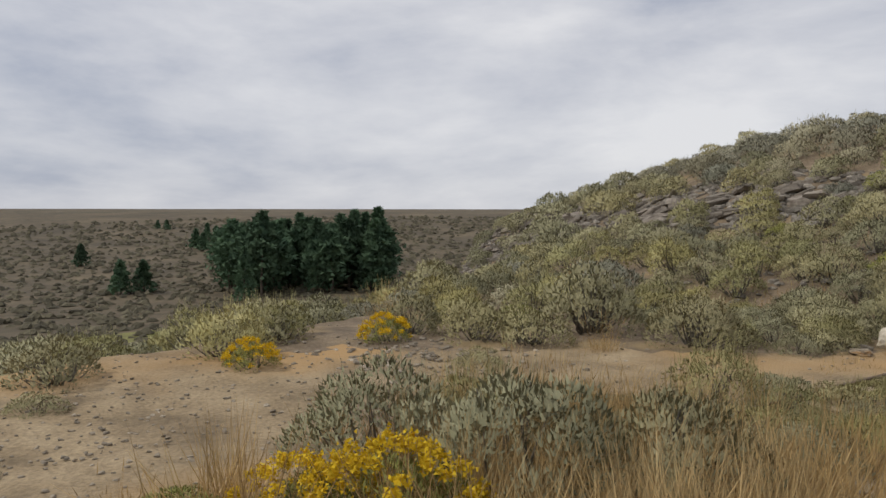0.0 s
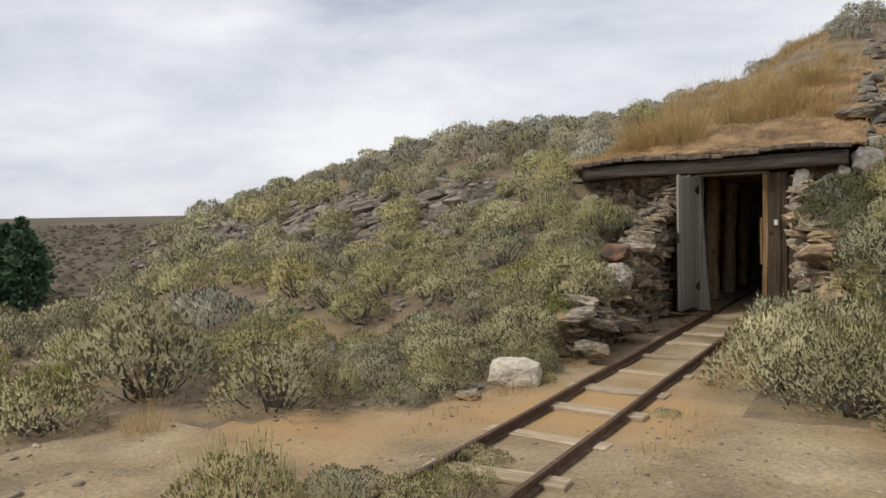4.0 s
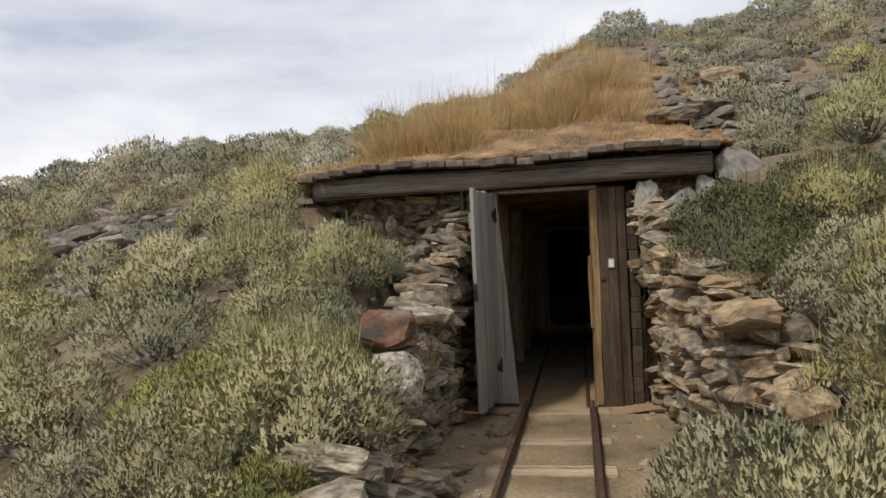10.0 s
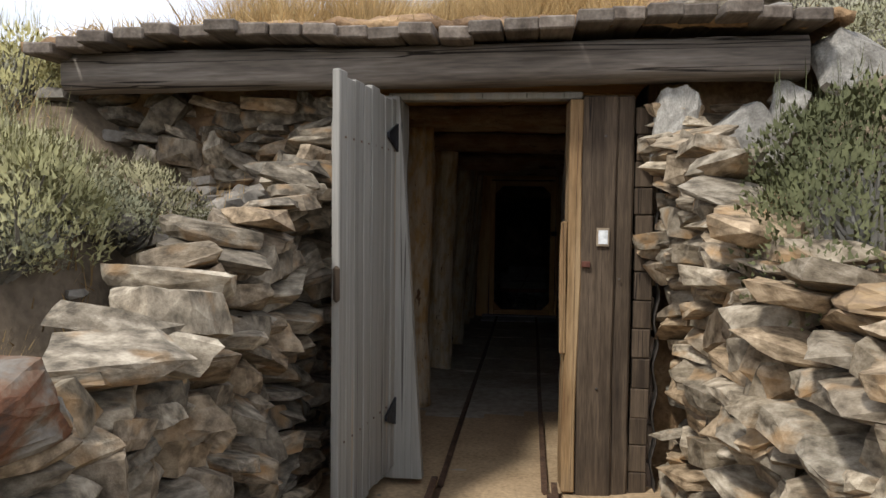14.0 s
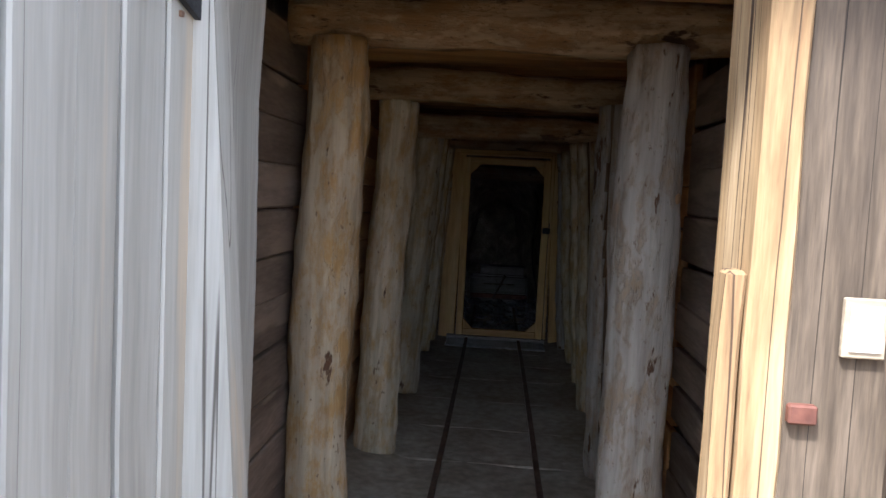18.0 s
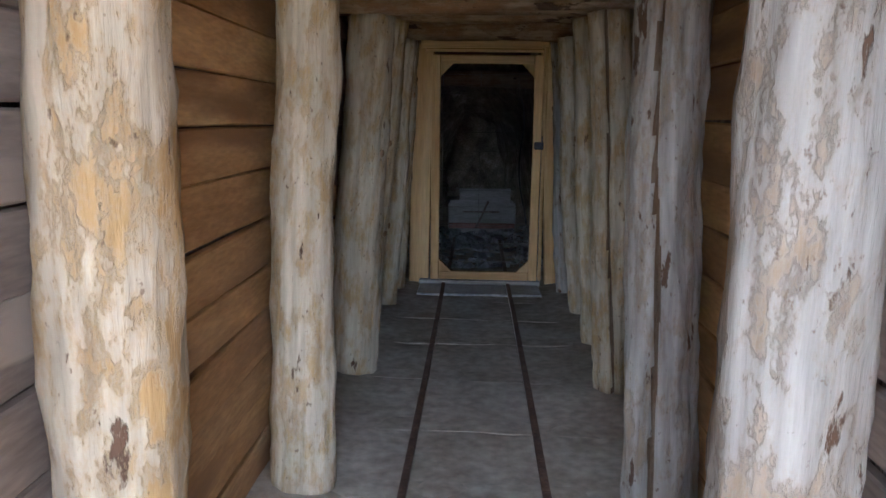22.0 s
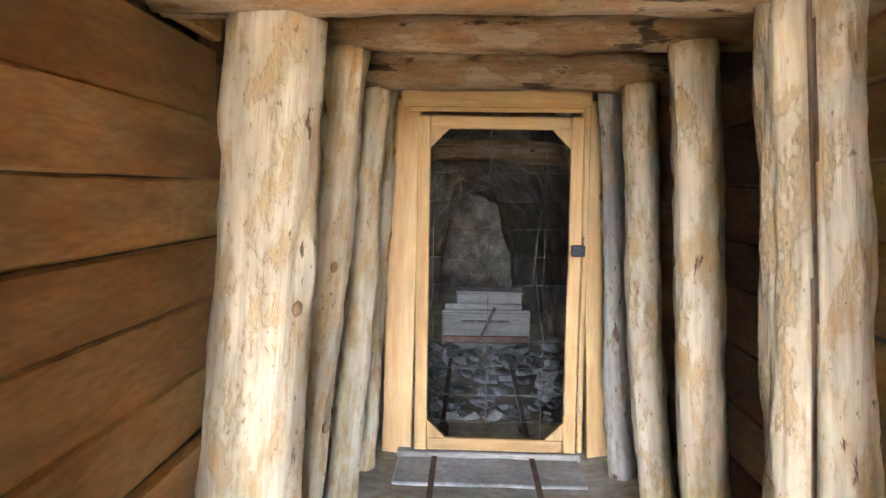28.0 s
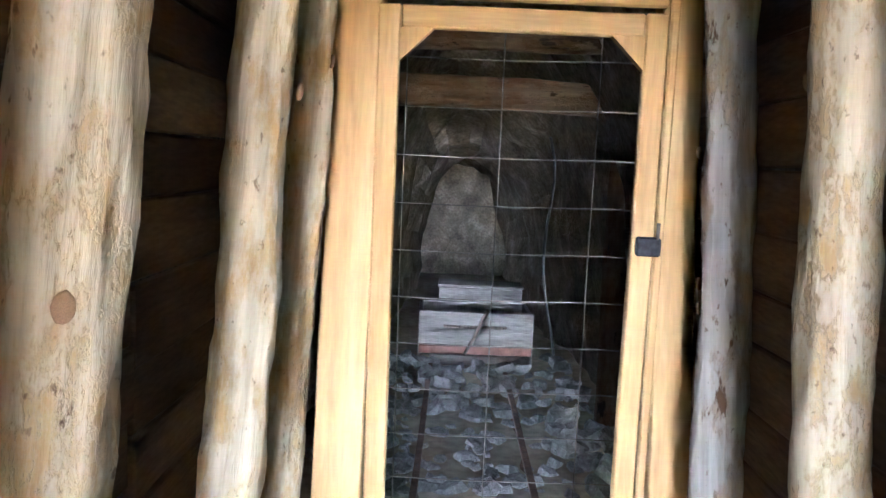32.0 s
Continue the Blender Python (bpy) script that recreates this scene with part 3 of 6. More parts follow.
def slab_mesh(name, mat, seed, rough=False):
    """A broken flat slab about 1 m long, 0.8 deep and 0.3 high: uneven outline, sharp edges, chipped rim."""
    rng = random.Random(seed)
    n_side = rng.randint(5, 7)
    bm = bmesh.new()
    tilt_x, tilt_y = rng.uniform(-0.16, 0.16), rng.uniform(-0.16, 0.16)
    ring = []
    for k in range(n_side):
        a = 2 * math.pi * (k + rng.uniform(-0.3, 0.3)) / n_side
        r = rng.uniform(0.42, 0.58)
        ring.append((r * math.cos(a), 0.8 * r * math.sin(a)))
    low, top = rng.uniform(0.72, 0.98), rng.uniform(0.66, 0.98)
    for z, sc in ((-0.15, low), (0.15, top)):
        for x, y in ring:
            j = rng.uniform(0.86, 1.08)
            bm.verts.new((x * sc * j, y * sc * j, z * rng.uniform(0.6, 1.15) + tilt_x * x + tilt_y * y))
    for k in range(2):
        x, y = ring[rng.randrange(n_side)]
        bm.verts.new((x * 1.08, y * 1.08, rng.uniform(-0.06, 0.06)))
    res = bmesh.ops.convex_hull(bm, input=bm.verts)
    bmesh.ops.delete(bm, geom=[g for g in res["geom_interior"] if isinstance(g, bmesh.types.BMVert)], context="VERTS")
    if rough:
        bmesh.ops.subdivide_edges(bm, edges=bm.edges, cuts=2, use_grid_fill=True)
        bm.normal_update()
        o = Vector((seed * 1.7, 0, 0))
        for v in bm.verts:
            v.co += v.normal * 0.030 * noise.noise(v.co * 4.5 + o) + Vector((0.02 * noise.noise(v.co * 9 + o), 0.02 * noise.noise(v.co * 9 - o), 0.012 * noise.noise(v.co * 12 + o)))
    return bm_mesh(name, bm, mat)


# ---- the lie of the land ----
def step(a, b, v):
    u = min(1.0, max(0.0, (v - a) / (b - a)))
    return u * u * (3 - 2 * u)


CAP_X, CAP_Z = (-60, -40, -20, -14, -10, -6, -3, 0, 5, 14, 40), (-2, -1.0, 2.2, 3.9, 4.25, 4.0, 4.15, 5.5, 6.9, 9.5, 14)


def far_z(x, y):
    s = -0.8 * x + 0.6 * y
    r = max(0.0, -0.86 * x - 0.35 * y - 8.5)
    return -8.5 * (1 - math.exp(-r / 22)) + 13.0 * step(85, 330, s) + 6.5 * step(300, 900, s)


def bank(y):
    return max(0.0, min(2.06, 2.06 + 0.47 * y))


def land(x, y):
    """Height of the ground at a place, without the small bumps."""
    y0 = float(np.interp(x, (-40, -8, -4, -1.5), (7.5, -8.5, -8.5, -6.3)))
    q = max(0.0, y - y0)
    side = 0.0125 * q * q if q < 9 else 0.0125 * 81 + 0.37 * (q - 9)
    back = (0.36 + 0.13 * step(-1.2, 0.6, x) - 0.09 * step(1.2, 2.6, x)) * max(0.0, y - 0.7)
    mound = bank(y) + back
    if x < 0:
        w = step(-6.0, -1.9, x)
        raw = side * (1 - w) + mound * w
    else:
        slope = 0.24 * max(0.0, x - 1.15) * step(-7.2, -4.5, y) * (1 - 0.6 * step(6, 20, x))
        raw = max(mound, 0.0) + slope * (0.75 if y < 0 else 0.55)
    cap = float(np.interp(x, CAP_X, CAP_Z))
    if raw > cap - 0.5:
        e = raw - cap + 0.5
        raw = cap - 0.5 + 0.5 * (1 - math.exp(-e / 0.5)) - 0.22 * max(0.0, e - 2.0) * (1 if x < 8 else 0.2)
        raw = max(raw, -1.0)
    if y < 0.9:                       # the cut in front of the portal
        r0 = 1.12 + 0.22 * max(0.0, -y - 0.6)
        k = 1 - step(-1.32 + 0.06 * y, -1.02 + 0.06 * y, x) * (1 - step(r0, r0 + 0.4, x)) if -3 < x < 3 else 1
        raw *= k
    if -2.3 < x < -0.9 and -1.4 < y < 0.3:   # low shelf in the corner behind the wing wall
        k = step(-2.3, -1.85, x) * step(-1.4, -0.9, y)
        raw = raw * (1 - k) + min(raw, 1.5 + 0.25 * y) * k
    raw *= 1 - step(45, 160, abs(x) + abs(y))
    return raw + far_z(x, y) * (1 - step(0.15, 1.3, raw))


def bumps(x, y):
    quiet = 0.25 if (abs(x) < 1.2 and y > -12) else 1.0
    return quiet * (0.05 * noise.noise((x * 0.9, y * 0.9, 0)) + 0.025 * noise.noise((x * 3.1, y * 3.1, 3))) + (0.10 * noise.noise((x * 0.3, y * 0.3, 7)) if abs(x) > 2 else 0)


def ground_at(x, y):
    return land(x, y) + bumps(x, y)


FOOTPATH = [(0.7, -6.5), (-1.0, -7.4), (-2.2, -8.9), (-3.2, -10.6), (-4.6, -12.6), (-6.5, -15.5)]


def path_off(x, y):
    best = 99.0
    for (ax, ay), (bx_, by) in zip(FOOTPATH, FOOTPATH[1:]):
        u = max(0.0, min(1.0, ((x - ax) * (bx_ - ax) + (y - ay) * (by - ay)) / ((bx_ - ax) ** 2 + (by - ay) ** 2)))
        best = min(best, math.hypot(x - ax - u * (bx_ - ax), y - ay - u * (by - ay)))
    return best


def axis_steps(lo, hi, fine, limit):
    pos = list(np.arange(lo, hi + 1e-6, fine))
    d, p = fine, hi
    while p < limit:
        d *= 1.16
        p += d
        pos.append(p)
    d, p = fine, lo
    while p > -limit:
        d *= 1.16
        p -= d
        pos.insert(0, p)
    return pos


GX, GY = axis_steps(-14, 9, 0.2, 2600), axis_steps(-15, 13, 0.2, 2600)
g_verts = [(x, y, ground_at(x, y)) for y in GY for x in GX]
nx = len(GX)
g_faces = []
for j in range(len(GY) - 1):
    for i in range(nx - 1):
        x, y = GX[i], GY[j]
        if -1.0 < x + 0.1 < 1.05 and -0.25 < y + 0.1 < 1.4:
            continue
        g_faces.append((j * nx + i, j * nx + i + 1, (j + 1) * nx + i + 1, (j + 1) * nx + i))
g_me = mesh_of("ground", g_verts, g_faces, M_GROUND, True)
g_me.materials.append(M_FAR)
mid_x = np.array([sum(g_verts[k][0] for k in fc) / 4 for fc in g_faces])
mid_y = np.array([sum(g_verts[k][1] for k in fc) / 4 for fc in g_faces])
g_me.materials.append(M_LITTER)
g_me.materials.append(M_MEADOW)
g_me.materials.append(M_SOD)
kinds_of_ground = []
for x, y in zip(mid_x, mid_y):
    wob = 0.5 * noise.noise((x * 1.3, y * 1.3, 8)) + 0.25 * noise.noise((x * 4, y * 4, 8))
    if ((x + 54) / 13) ** 2 + ((y + 4) / 17) ** 2 < 1:
        kinds_of_ground.append(3)
    elif -0.9 + wob < x < 2.1 + wob and 0.4 < y < 4.6 + wob:
        kinds_of_ground.append(4)
    elif math.hypot(x + 2, y + 4) > 27:
        kinds_of_ground.append(1)
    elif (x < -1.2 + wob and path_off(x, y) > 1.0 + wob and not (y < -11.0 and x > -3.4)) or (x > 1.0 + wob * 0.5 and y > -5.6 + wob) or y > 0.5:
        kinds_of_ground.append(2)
    else:
        kinds_of_ground.append(0)
g_me.polygons.foreach_set("material_index", np.array(kinds_of_ground, dtype=np.int32))
ground = tagged(new("ground", g_me), "dry tan dirt and scrubland rising into a rocky hillside", "ground", kind="structure")

# ---- tunnel shell ----
TL, TR, TOP = -0.84, 0.78, 2.06
t_floor = bmesh.new()
bmesh.ops.create_grid(t_floor, x_segments=16, y_segments=110, size=1.0)
for v in t_floor.verts:
    x, y = v.co.x * 1.1, 6.6 + v.co.y * 6.9
    v.co = Vector((x, y, 0.0 + 0.012 * noise.noise((x * 3, y * 3, 1)) + 0.006 * noise.noise((x * 11, y * 11, 2)) + 0.035 * step(0.42, 0.9, abs(x)) + 0.006))
fl_me = bm_mesh("floor_tunnel", t_floor, M_FLOOR, True)
fl_me.materials.append(M_DUST)
for p in fl_me.polygons:
    p.material_index = 1 if p.center.y > 1.5 + 0.6 * noise.noise((p.center.x * 1.5, p.center.y * 1.5, 2)) else 0
tagged(new("floor_tunnel", fl_me), "trodden grey-brown dirt floor of the mine tunnel", "floor", kind="structure")


def slab(name, x0, x1, y0, y1, z0, z1, mat, label, category):
    bm = bmesh.new()
    bmesh.ops.create_cube(bm, size=1.0)
    for v in bm.verts:
        v.co = Vector(((x0 + x1) / 2 + v.co.x * (x1 - x0), (y0 + y1) / 2 + v.co.y * (y1 - y0), (z0 + z1) / 2 + v.co.z * (z1 - z0)))
    return tagged(new(name, bm_mesh(name, bm, mat)), label, category, kind="structure")


slab("wall_tunnel_west", -1.12, -0.93, 0.30, 7.2, -0.1, 2.24, M_DARK_WOOD, "dark earth and timber behind the lagging", "wall")
slab("wall_tunnel_east", 0.88, 1.07, 0.30, 7.2, -0.1, 2.24, M_DARK_WOOD, "dark earth and timber behind the lagging", "wall")
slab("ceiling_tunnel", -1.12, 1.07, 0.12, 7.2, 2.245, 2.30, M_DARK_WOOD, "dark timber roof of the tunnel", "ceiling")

# lagging planks along both sides and overhead
rng = random.Random(5)
BAYS = {"west": ((0.10, 1.82), (1.82, 4.60), (4.60, 5.78), (5.78, 7.1)), "east": ((0.10, 2.08), (2.08, 4.42), (4.42, 5.72), (5.72, 7.1))}
for side, x in (("west", TL), ("east", TR)):
    lag = thing("lagging_" + side, None, "brown horizontal lagging planks behind the mine posts", "wall cladding", kind="structure")
    for bay, (a, b) in enumerate(BAYS[side]):
        # inner bays sit further back and carry their shade in the plank colour
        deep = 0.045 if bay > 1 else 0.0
        z = 0.0
        while z < 2.0:
            h = rng.uniform(0.15, 0.205)
            h = min(h, 2.18 - z)
            if h < 0.06:
                break
            gap = rng.choice((0.002, 0.004, 0.007))
            tilt = rng.uniform(-0.7, 0.7)
            if side == "east" and bay == 0 and 0.4 < z < 1.0:   # slipped boards beside the entrance
                tilt, gap = rng.uniform(-2.6, -1.2), 0.03
            board("plank", lag, (x + math.copysign(deep, x) + rng.uniform(-0.010, 0.010), (a + b) / 2, z + h / 2), (b - a - 0.006, 0.035, h - gap), (M_PLANK_GREY, M_PLANK, M_PLANK_SHADED, M_PLANK_SHADED)[bay],
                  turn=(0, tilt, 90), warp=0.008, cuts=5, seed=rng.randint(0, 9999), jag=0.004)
            z += h
roof_lag = thing("lagging_overhead", None, "dark rough planks laid over the tunnel caps", "ceiling cladding", kind="structure")
k = 0
yy = 0.2
while yy < 7.0:
    w = rng.uniform(0.18, 0.26)
    board("plank", roof_lag, (-0.03, yy + w / 2, 2.20 + rng.uniform(-0.008, 0.008)), (1.72, w - 0.01, 0.035), M_PLANK, warp=0.01, cuts=4, seed=k)
    yy += w
    k += 1

# timber sets: two posts and a cap each
kb = bmesh.new()
bmesh.ops.create_icosphere(kb, subdivisions=2, radius=0.5)
for v in kb.verts:
    v.co *= 1 + 0.2 * noise.noise(v.co * 4)
KNOT = bm_mesh("knot", kb, M_KNOT, True)
POST_WOOD = ((M_LOG_WARM, M_LOG_GREY), (M_LOG, M_LOG_GREY), (M_LOG, M_LOG), (M_LOG, M_LOG), (M_LOG, M_LOG), (M_LOG, M_LOG_GREY))
SETS = [  # left: y, foot, head, radius; right: the same; underside of the cap; radius of the cap
    ((1.62, -0.67, -0.67, 0.120), (1.58, 0.50, 0.515, 0.118), 2.00, 0.09),
    ((2.95, -0.687, -0.60, 0.117), (2.82, 0.64, 0.57, 0.122), 1.95, 0.085),
    ((4.25, -0.69, -0.565, 0.124), (4.05, 0.73, 0.605, 0.108), 1.86, 0.085),
    ((4.95, -0.70, -0.515, 0.074), (4.83, 0.725, 0.58, 0.076), 1.93, 0.06),
    ((5.70, -0.67, -0.50, 0.068), (5.55, 0.745, 0.57, 0.072), 1.90, 0.085),
    ((6.24, -0.66, -0.53, 0.06), (6.20, 0.73, 0.565, 0.070), 1.99, 0.06),
]
for i, ((yl, lf, lh, rl), (yr, rf, rh, rr), cap_z, cap_r) in enumerate(SETS):
    tset = thing("mine_timber_set", None, "peeled log mine set of two posts under a cap log", "timber frame", "timber sets of the tunnel")
    for n_side, (yp, foot, head, rad) in enumerate(((yl, lf, lh, rl), (yr, rf, rh, rr))):
        stand = aim((foot, yp, 0.015), (head, yp, cap_z))
        front = stand.to_3x3().inverted() @ Vector((-0.45 if n_side else 0.45, -1, 0))
        torn = math.atan2(front.y, front.x) if (i, n_side) in ((1, 1), (2, 1)) else None
        pst = part("post", log_mesh("post", cap_z + 0.01, rad * 1.05, rad * 0.93, POST_WOOD[i][n_side], seed=i * 2 + n_side + 1, sides=120 if torn is not None else 28, rings=40, rough=0.016, bend=0.045, split=torn), tset, stand)
        krng = random.Random(i * 10 + n_side)
        for _ in range(3):
            a, zz = krng.uniform(3.6, 5.8), krng.uniform(0.3, 1.7)
            part("knot", KNOT, pst, pose(rad * 0.96 * math.cos(a), rad * 0.96 * math.sin(a), zz, 0, 0, math.degrees(a)) @ Matrix.Diagonal((0.016, 0.030, 0.040, 1)))
    part("cap", log_mesh("cap", 1.66, cap_r, cap_r * 1.05, M_LOG_CAP, seed=i + 40, sides=20, rings=26, rough=0.014, bend=0.04, square=0.3), tset, aim((-0.82, (yl + yr) / 2, cap_z + cap_r), (0.84, (yl + yr) / 2, cap_z + cap_r)))
# ---- mine track ----
track = thing("mine_track", None, "narrow rusty mine rails on pale sawn ties running into the tunnel", "rail track")


def rail_mesh(length):
    prof = [(-0.035, 0), (0.035, 0), (0.035, 0.008), (0.006, 0.014), (0.006, 0.045), (0.015, 0.05), (0.015, 0.066), (-0.015, 0.066), (-0.015, 0.05), (-0.006, 0.045), (-0.006, 0.014), (-0.035, 0.008)]
    n_seg = 24
    vs, fs, p = [], [], len(prof)
    for i in range(n_seg + 1):
        u = i / n_seg
        for px, pz in prof:
            vs.append((px + 0.012 * noise.noise((u * 3, length, 0)), u * length, pz + 0.008 * noise.noise((u * 4, length, 5))))
    for i in range(n_seg):
        for q in range(p):
            a, b = i * p + q, i * p + (q + 1) % p
            fs.append((a, a + p, b + p, b))
    fs.append(tuple(range(p)))
    fs.append(tuple(reversed([n_seg * p + q for q in range(p)])))
    return mesh_of("rail", vs, fs, M_RUST)


for x0, yaw in ((-0.3, 0), (0.3, 0)):
    part("rail", rail_mesh(5.02), track, pose(x0, -11.2, 0.01))
    part("rail", rail_mesh(6.14), track, pose(x0, -6.17, 0.012))
    part("rail", rail_mesh(6.4), track, pose(x0 * 0.88 - 0.005, -0.02, -0.028))
    part("rail", rail_mesh(2.5), track, pose(x0 * 0.83, 6.56, -0.01))
ties = [-10.7, -9.9, -9.1, -8.3, -7.5, -6.7, -5.95, -5.25, -4.45, -3.62, -2.8, -2.0, -1.25, -0.25]
for i, y in enumerate(ties):
    board("tie", track, (rng.uniform(-0.03, 0.03), y, -0.012 + rng.uniform(-0.008, 0.004)), (rng.uniform(0.78, 0.92), rng.uniform(0.13, 0.19), 0.07), M_TIE, turn=(0, 0, rng.uniform(-4, 4)), warp=0.01, cuts=5, seed=i, jag=0.006)
for i, y in enumerate((0.35, 1.05, 1.7, 2.3, 2.94, 3.55, 4.2, 4.85, 5.42, 5.92)):
    board("tie", track, (rng.uniform(-0.03, 0.03), y, -0.026 if y > 2 else -0.034), (1.24, 0.15, 0.07), M_DUST, turn=(0, 0, rng.uniform(-3, 3)), warp=0.01, cuts=5, seed=i + 50, jag=0.006)

# ---- portal ----
portal = thing("mine_portal", None, "weathered grey timber portal with a heavy header log", "mine entrance")
part("header_log", log_mesh("header_log", 3.62, 0.098, 0.098, M_HEADER, seed=77, sides=20, rings=30, square=0.7, bend=0.03, rough=0.008), portal, aim((-2.22, -0.08, 2.105), (1.40, -0.08, 2.145)))
board("door_post", portal, (0.492, 0.06, 1.0), (0.175, 0.12, 2.0), M_POST, warp=0.01, cuts=10, seed=3, jag=0.006, bevel=0.01)
board("side_post", portal, (0.622, 0.08, 1.0), (0.08, 0.14, 2.0), M_POST, warp=0.01, cuts=10, seed=4, jag=0.006, bevel=0.01)
board("door_post", portal, (-0.605, 0.185, 1.0), (0.20, 0.22, 2.0), M_GREY_WOOD, warp=0.01, cuts=10, seed=5, jag=0.006, bevel=0.01)
board("jamb_board", portal, (0.367, 0.07, 1.0), (0.065, 0.16, 1.96), M_OLD_PINE, turn=(0, 0.4, 4), warp=0.02, cuts=10, seed=6, jag=0.006, bevel=0.006, label="split yellowed jamb board")
board("batten", portal, (0.325, 0.02, 1.05), (0.032, 0.05, 0.66), M_OLD_PINE, warp=0.01, cuts=6, seed=8, jag=0.004)
jb = [(x, y, z) for y in (-0.015, 0.05) for x, z in ((-0.60, 0.05), (-0.37, 0.05), (-0.505, 2.0), (-0.60, 2.0))]
part("jamb_board", mesh_of("jamb_board", jb, [(0, 1, 2, 3), (7, 6, 5, 4), (0, 4, 5, 1), (1, 5, 6, 2), (2, 6, 7, 3), (3, 7, 4, 0)], M_GREY_WOOD), portal, None, "grey jamb board that widens towards its foot")
board("lintel_board", portal, (-0.08, 0.08, 2.005), (0.98, 0.10, 0.035), M_GREY_WOOD, warp=0.005, cuts=4, seed=9)
tag_frame = board("notice_frame", portal, (0.515, -0.008, 1.305), (0.062, 0.012, 0.09), M_TIE, bevel=0.002)
board("notice_card", tag_frame, (0.0, -0.008, 0.0), (0.045, 0.004, 0.068), M_WHITE, bevel=0.0, label="small blank white card")
board("latch_plate", portal, (0.435, -0.010, 1.17), (0.042, 0.018, 0.03), M_RED, bevel=0.003, label="rusty red latch")
for zz, xx in ((1.80, 0.52), (1.10, 0.60), (0.55, 0.5)):
    board("nail_head", portal, (xx, -0.004, zz), (0.012, 0.008, 0.012), M_WIRE, bevel=0.002)

stack = thing("stacked_timber_ends", None, "dark stacked squared timber ends beside the door post", "timber stack")
zz = 0.0
for i in range(14):
    h = rng.uniform(0.125, 0.155)
    board("timber_end", stack, (0.715 + rng.uniform(-0.006, 0.006), 0.14, zz + h / 2), (0.085, 0.24, h - 0.004), M_POST, bevel=0.005, seed=i + 300, warp=0.004, cuts=2, jag=0.004)
    zz += h
sheet = [(0.79 + 0.012 * math.sin(k * 1.05), yy, k * 0.04) for k in range(50) for yy in (0.02, 0.30)]
tin = new("corrugated_sheet", mesh_of("corrugated_sheet", sheet, [(2 * k, 2 * k + 1, 2 * k + 3, 2 * k + 2) for k in range(49)], M_WIRE, True))
tin.modifiers.new("thick", "SOLIDIFY").thickness = 0.004
tagged(tin, "edge of a corrugated iron sheet behind the stone wall", "metal sheet")

# open plank door, swung outwards
DOOR_P, DOOR_Q = Vector((-0.535, 0.0, 0.10)), Vector((-0.625, -0.79, 0.10))
door_dir = (DOOR_Q - DOOR_P).normalized()
door_yaw = math.degrees(math.atan2(door_dir.y, door_dir.x))
leaf = thing("plank_door", pose(*DOOR_P, 0, 0, door_yaw), "open weathered grey plank door hung on black iron hinges", "door")
leaf_len = (DOOR_Q - DOOR_P).length
bx = 0.0
for i, w in enumerate((0.08, 0.105, 0.095, 0.115, 0.095, 0.12, 0.095, 0.09)):
    board("plank", leaf, (bx + w / 2, rng.uniform(-0.003, 0.003), 0.945 + rng.uniform(-0.012, 0.012)), (w - 0.006, 0.034, 1.87), M_GREY_WOOD, warp=0.006, cuts=10, seed=i + 20, jag=0.003, bevel=0.004)
    bx += w
for zz in (0.35, 1.62):
    board("ledge", leaf, (0.37, -0.042, zz), (0.64, 0.04, 0.14), M_GREY_WOOD, warp=0.004, cuts=4, seed=int(zz * 10), bevel=0.006)
for zz in (1.69, 0.30):
    hv = [(0.0, 0.02, zz + 0.075), (0.0, 0.02, zz - 0.075), (0.17, 0.02, zz - 0.012), (0.17, 0.02, zz + 0.012)]
    hv += [(x, 0.03, z) for x, _, z in hv]
    h = part("hinge", mesh_of("hinge", hv, [(3, 2, 1, 0), (4, 5, 6, 7), (0, 1, 5, 4), (1, 2, 6, 5), (2, 3, 7, 6), (3, 0, 4, 7)], M_BLACK), leaf, None, "black triangular iron strap hinge")
    part("hinge_pin", log_mesh("hinge_pin", 0.15, 0.013, 0.013, M_BLACK, sides=8, rings=2, rough=0, bend=0), h, pose(-0.005, 0.03, zz - 0.075))
for zz in (0.35, 1.62):
    for q in range(8):
        board("nail", leaf, (0.05 + q * 0.097, 0.019, zz), (0.009, 0.006, 0.009), M_RUST, bevel=0.001)
board("handle_block", leaf, (leaf_len + 0.012, 0.012, 1.02), (0.026, 0.03, 0.15), M_POST, warp=0.004, cuts=3, bevel=0.012, seed=31)

# roof boards and sod
roof = thing("portal_roof", None, "row of thick weathered roof boards over the portal header", "roof")
nb = 24
for i in range(nb):
    u = i / (nb - 1)
    x = -2.24 + 3.60 * u
    z = 2.285 + 0.035 * math.sin(u * 9) - 0.06 * step(0.45, 0.0, u) + 0.02 * u
    board("roof_board", roof, (x, 0.42 + rng.uniform(-0.06, 0.04), z + rng.uniform(-0.012, 0.012)), (0.155, 1.5, 0.06), M_ROOF, turn=(1.5, rng.uniform(-2, 2), rng.uniform(-1, 1)), warp=0.008, cuts=4, seed=i + 60, bevel=0.008, jag=0.004)
sod_v, sod_f = [], []
NSX, NSY = 110, 70
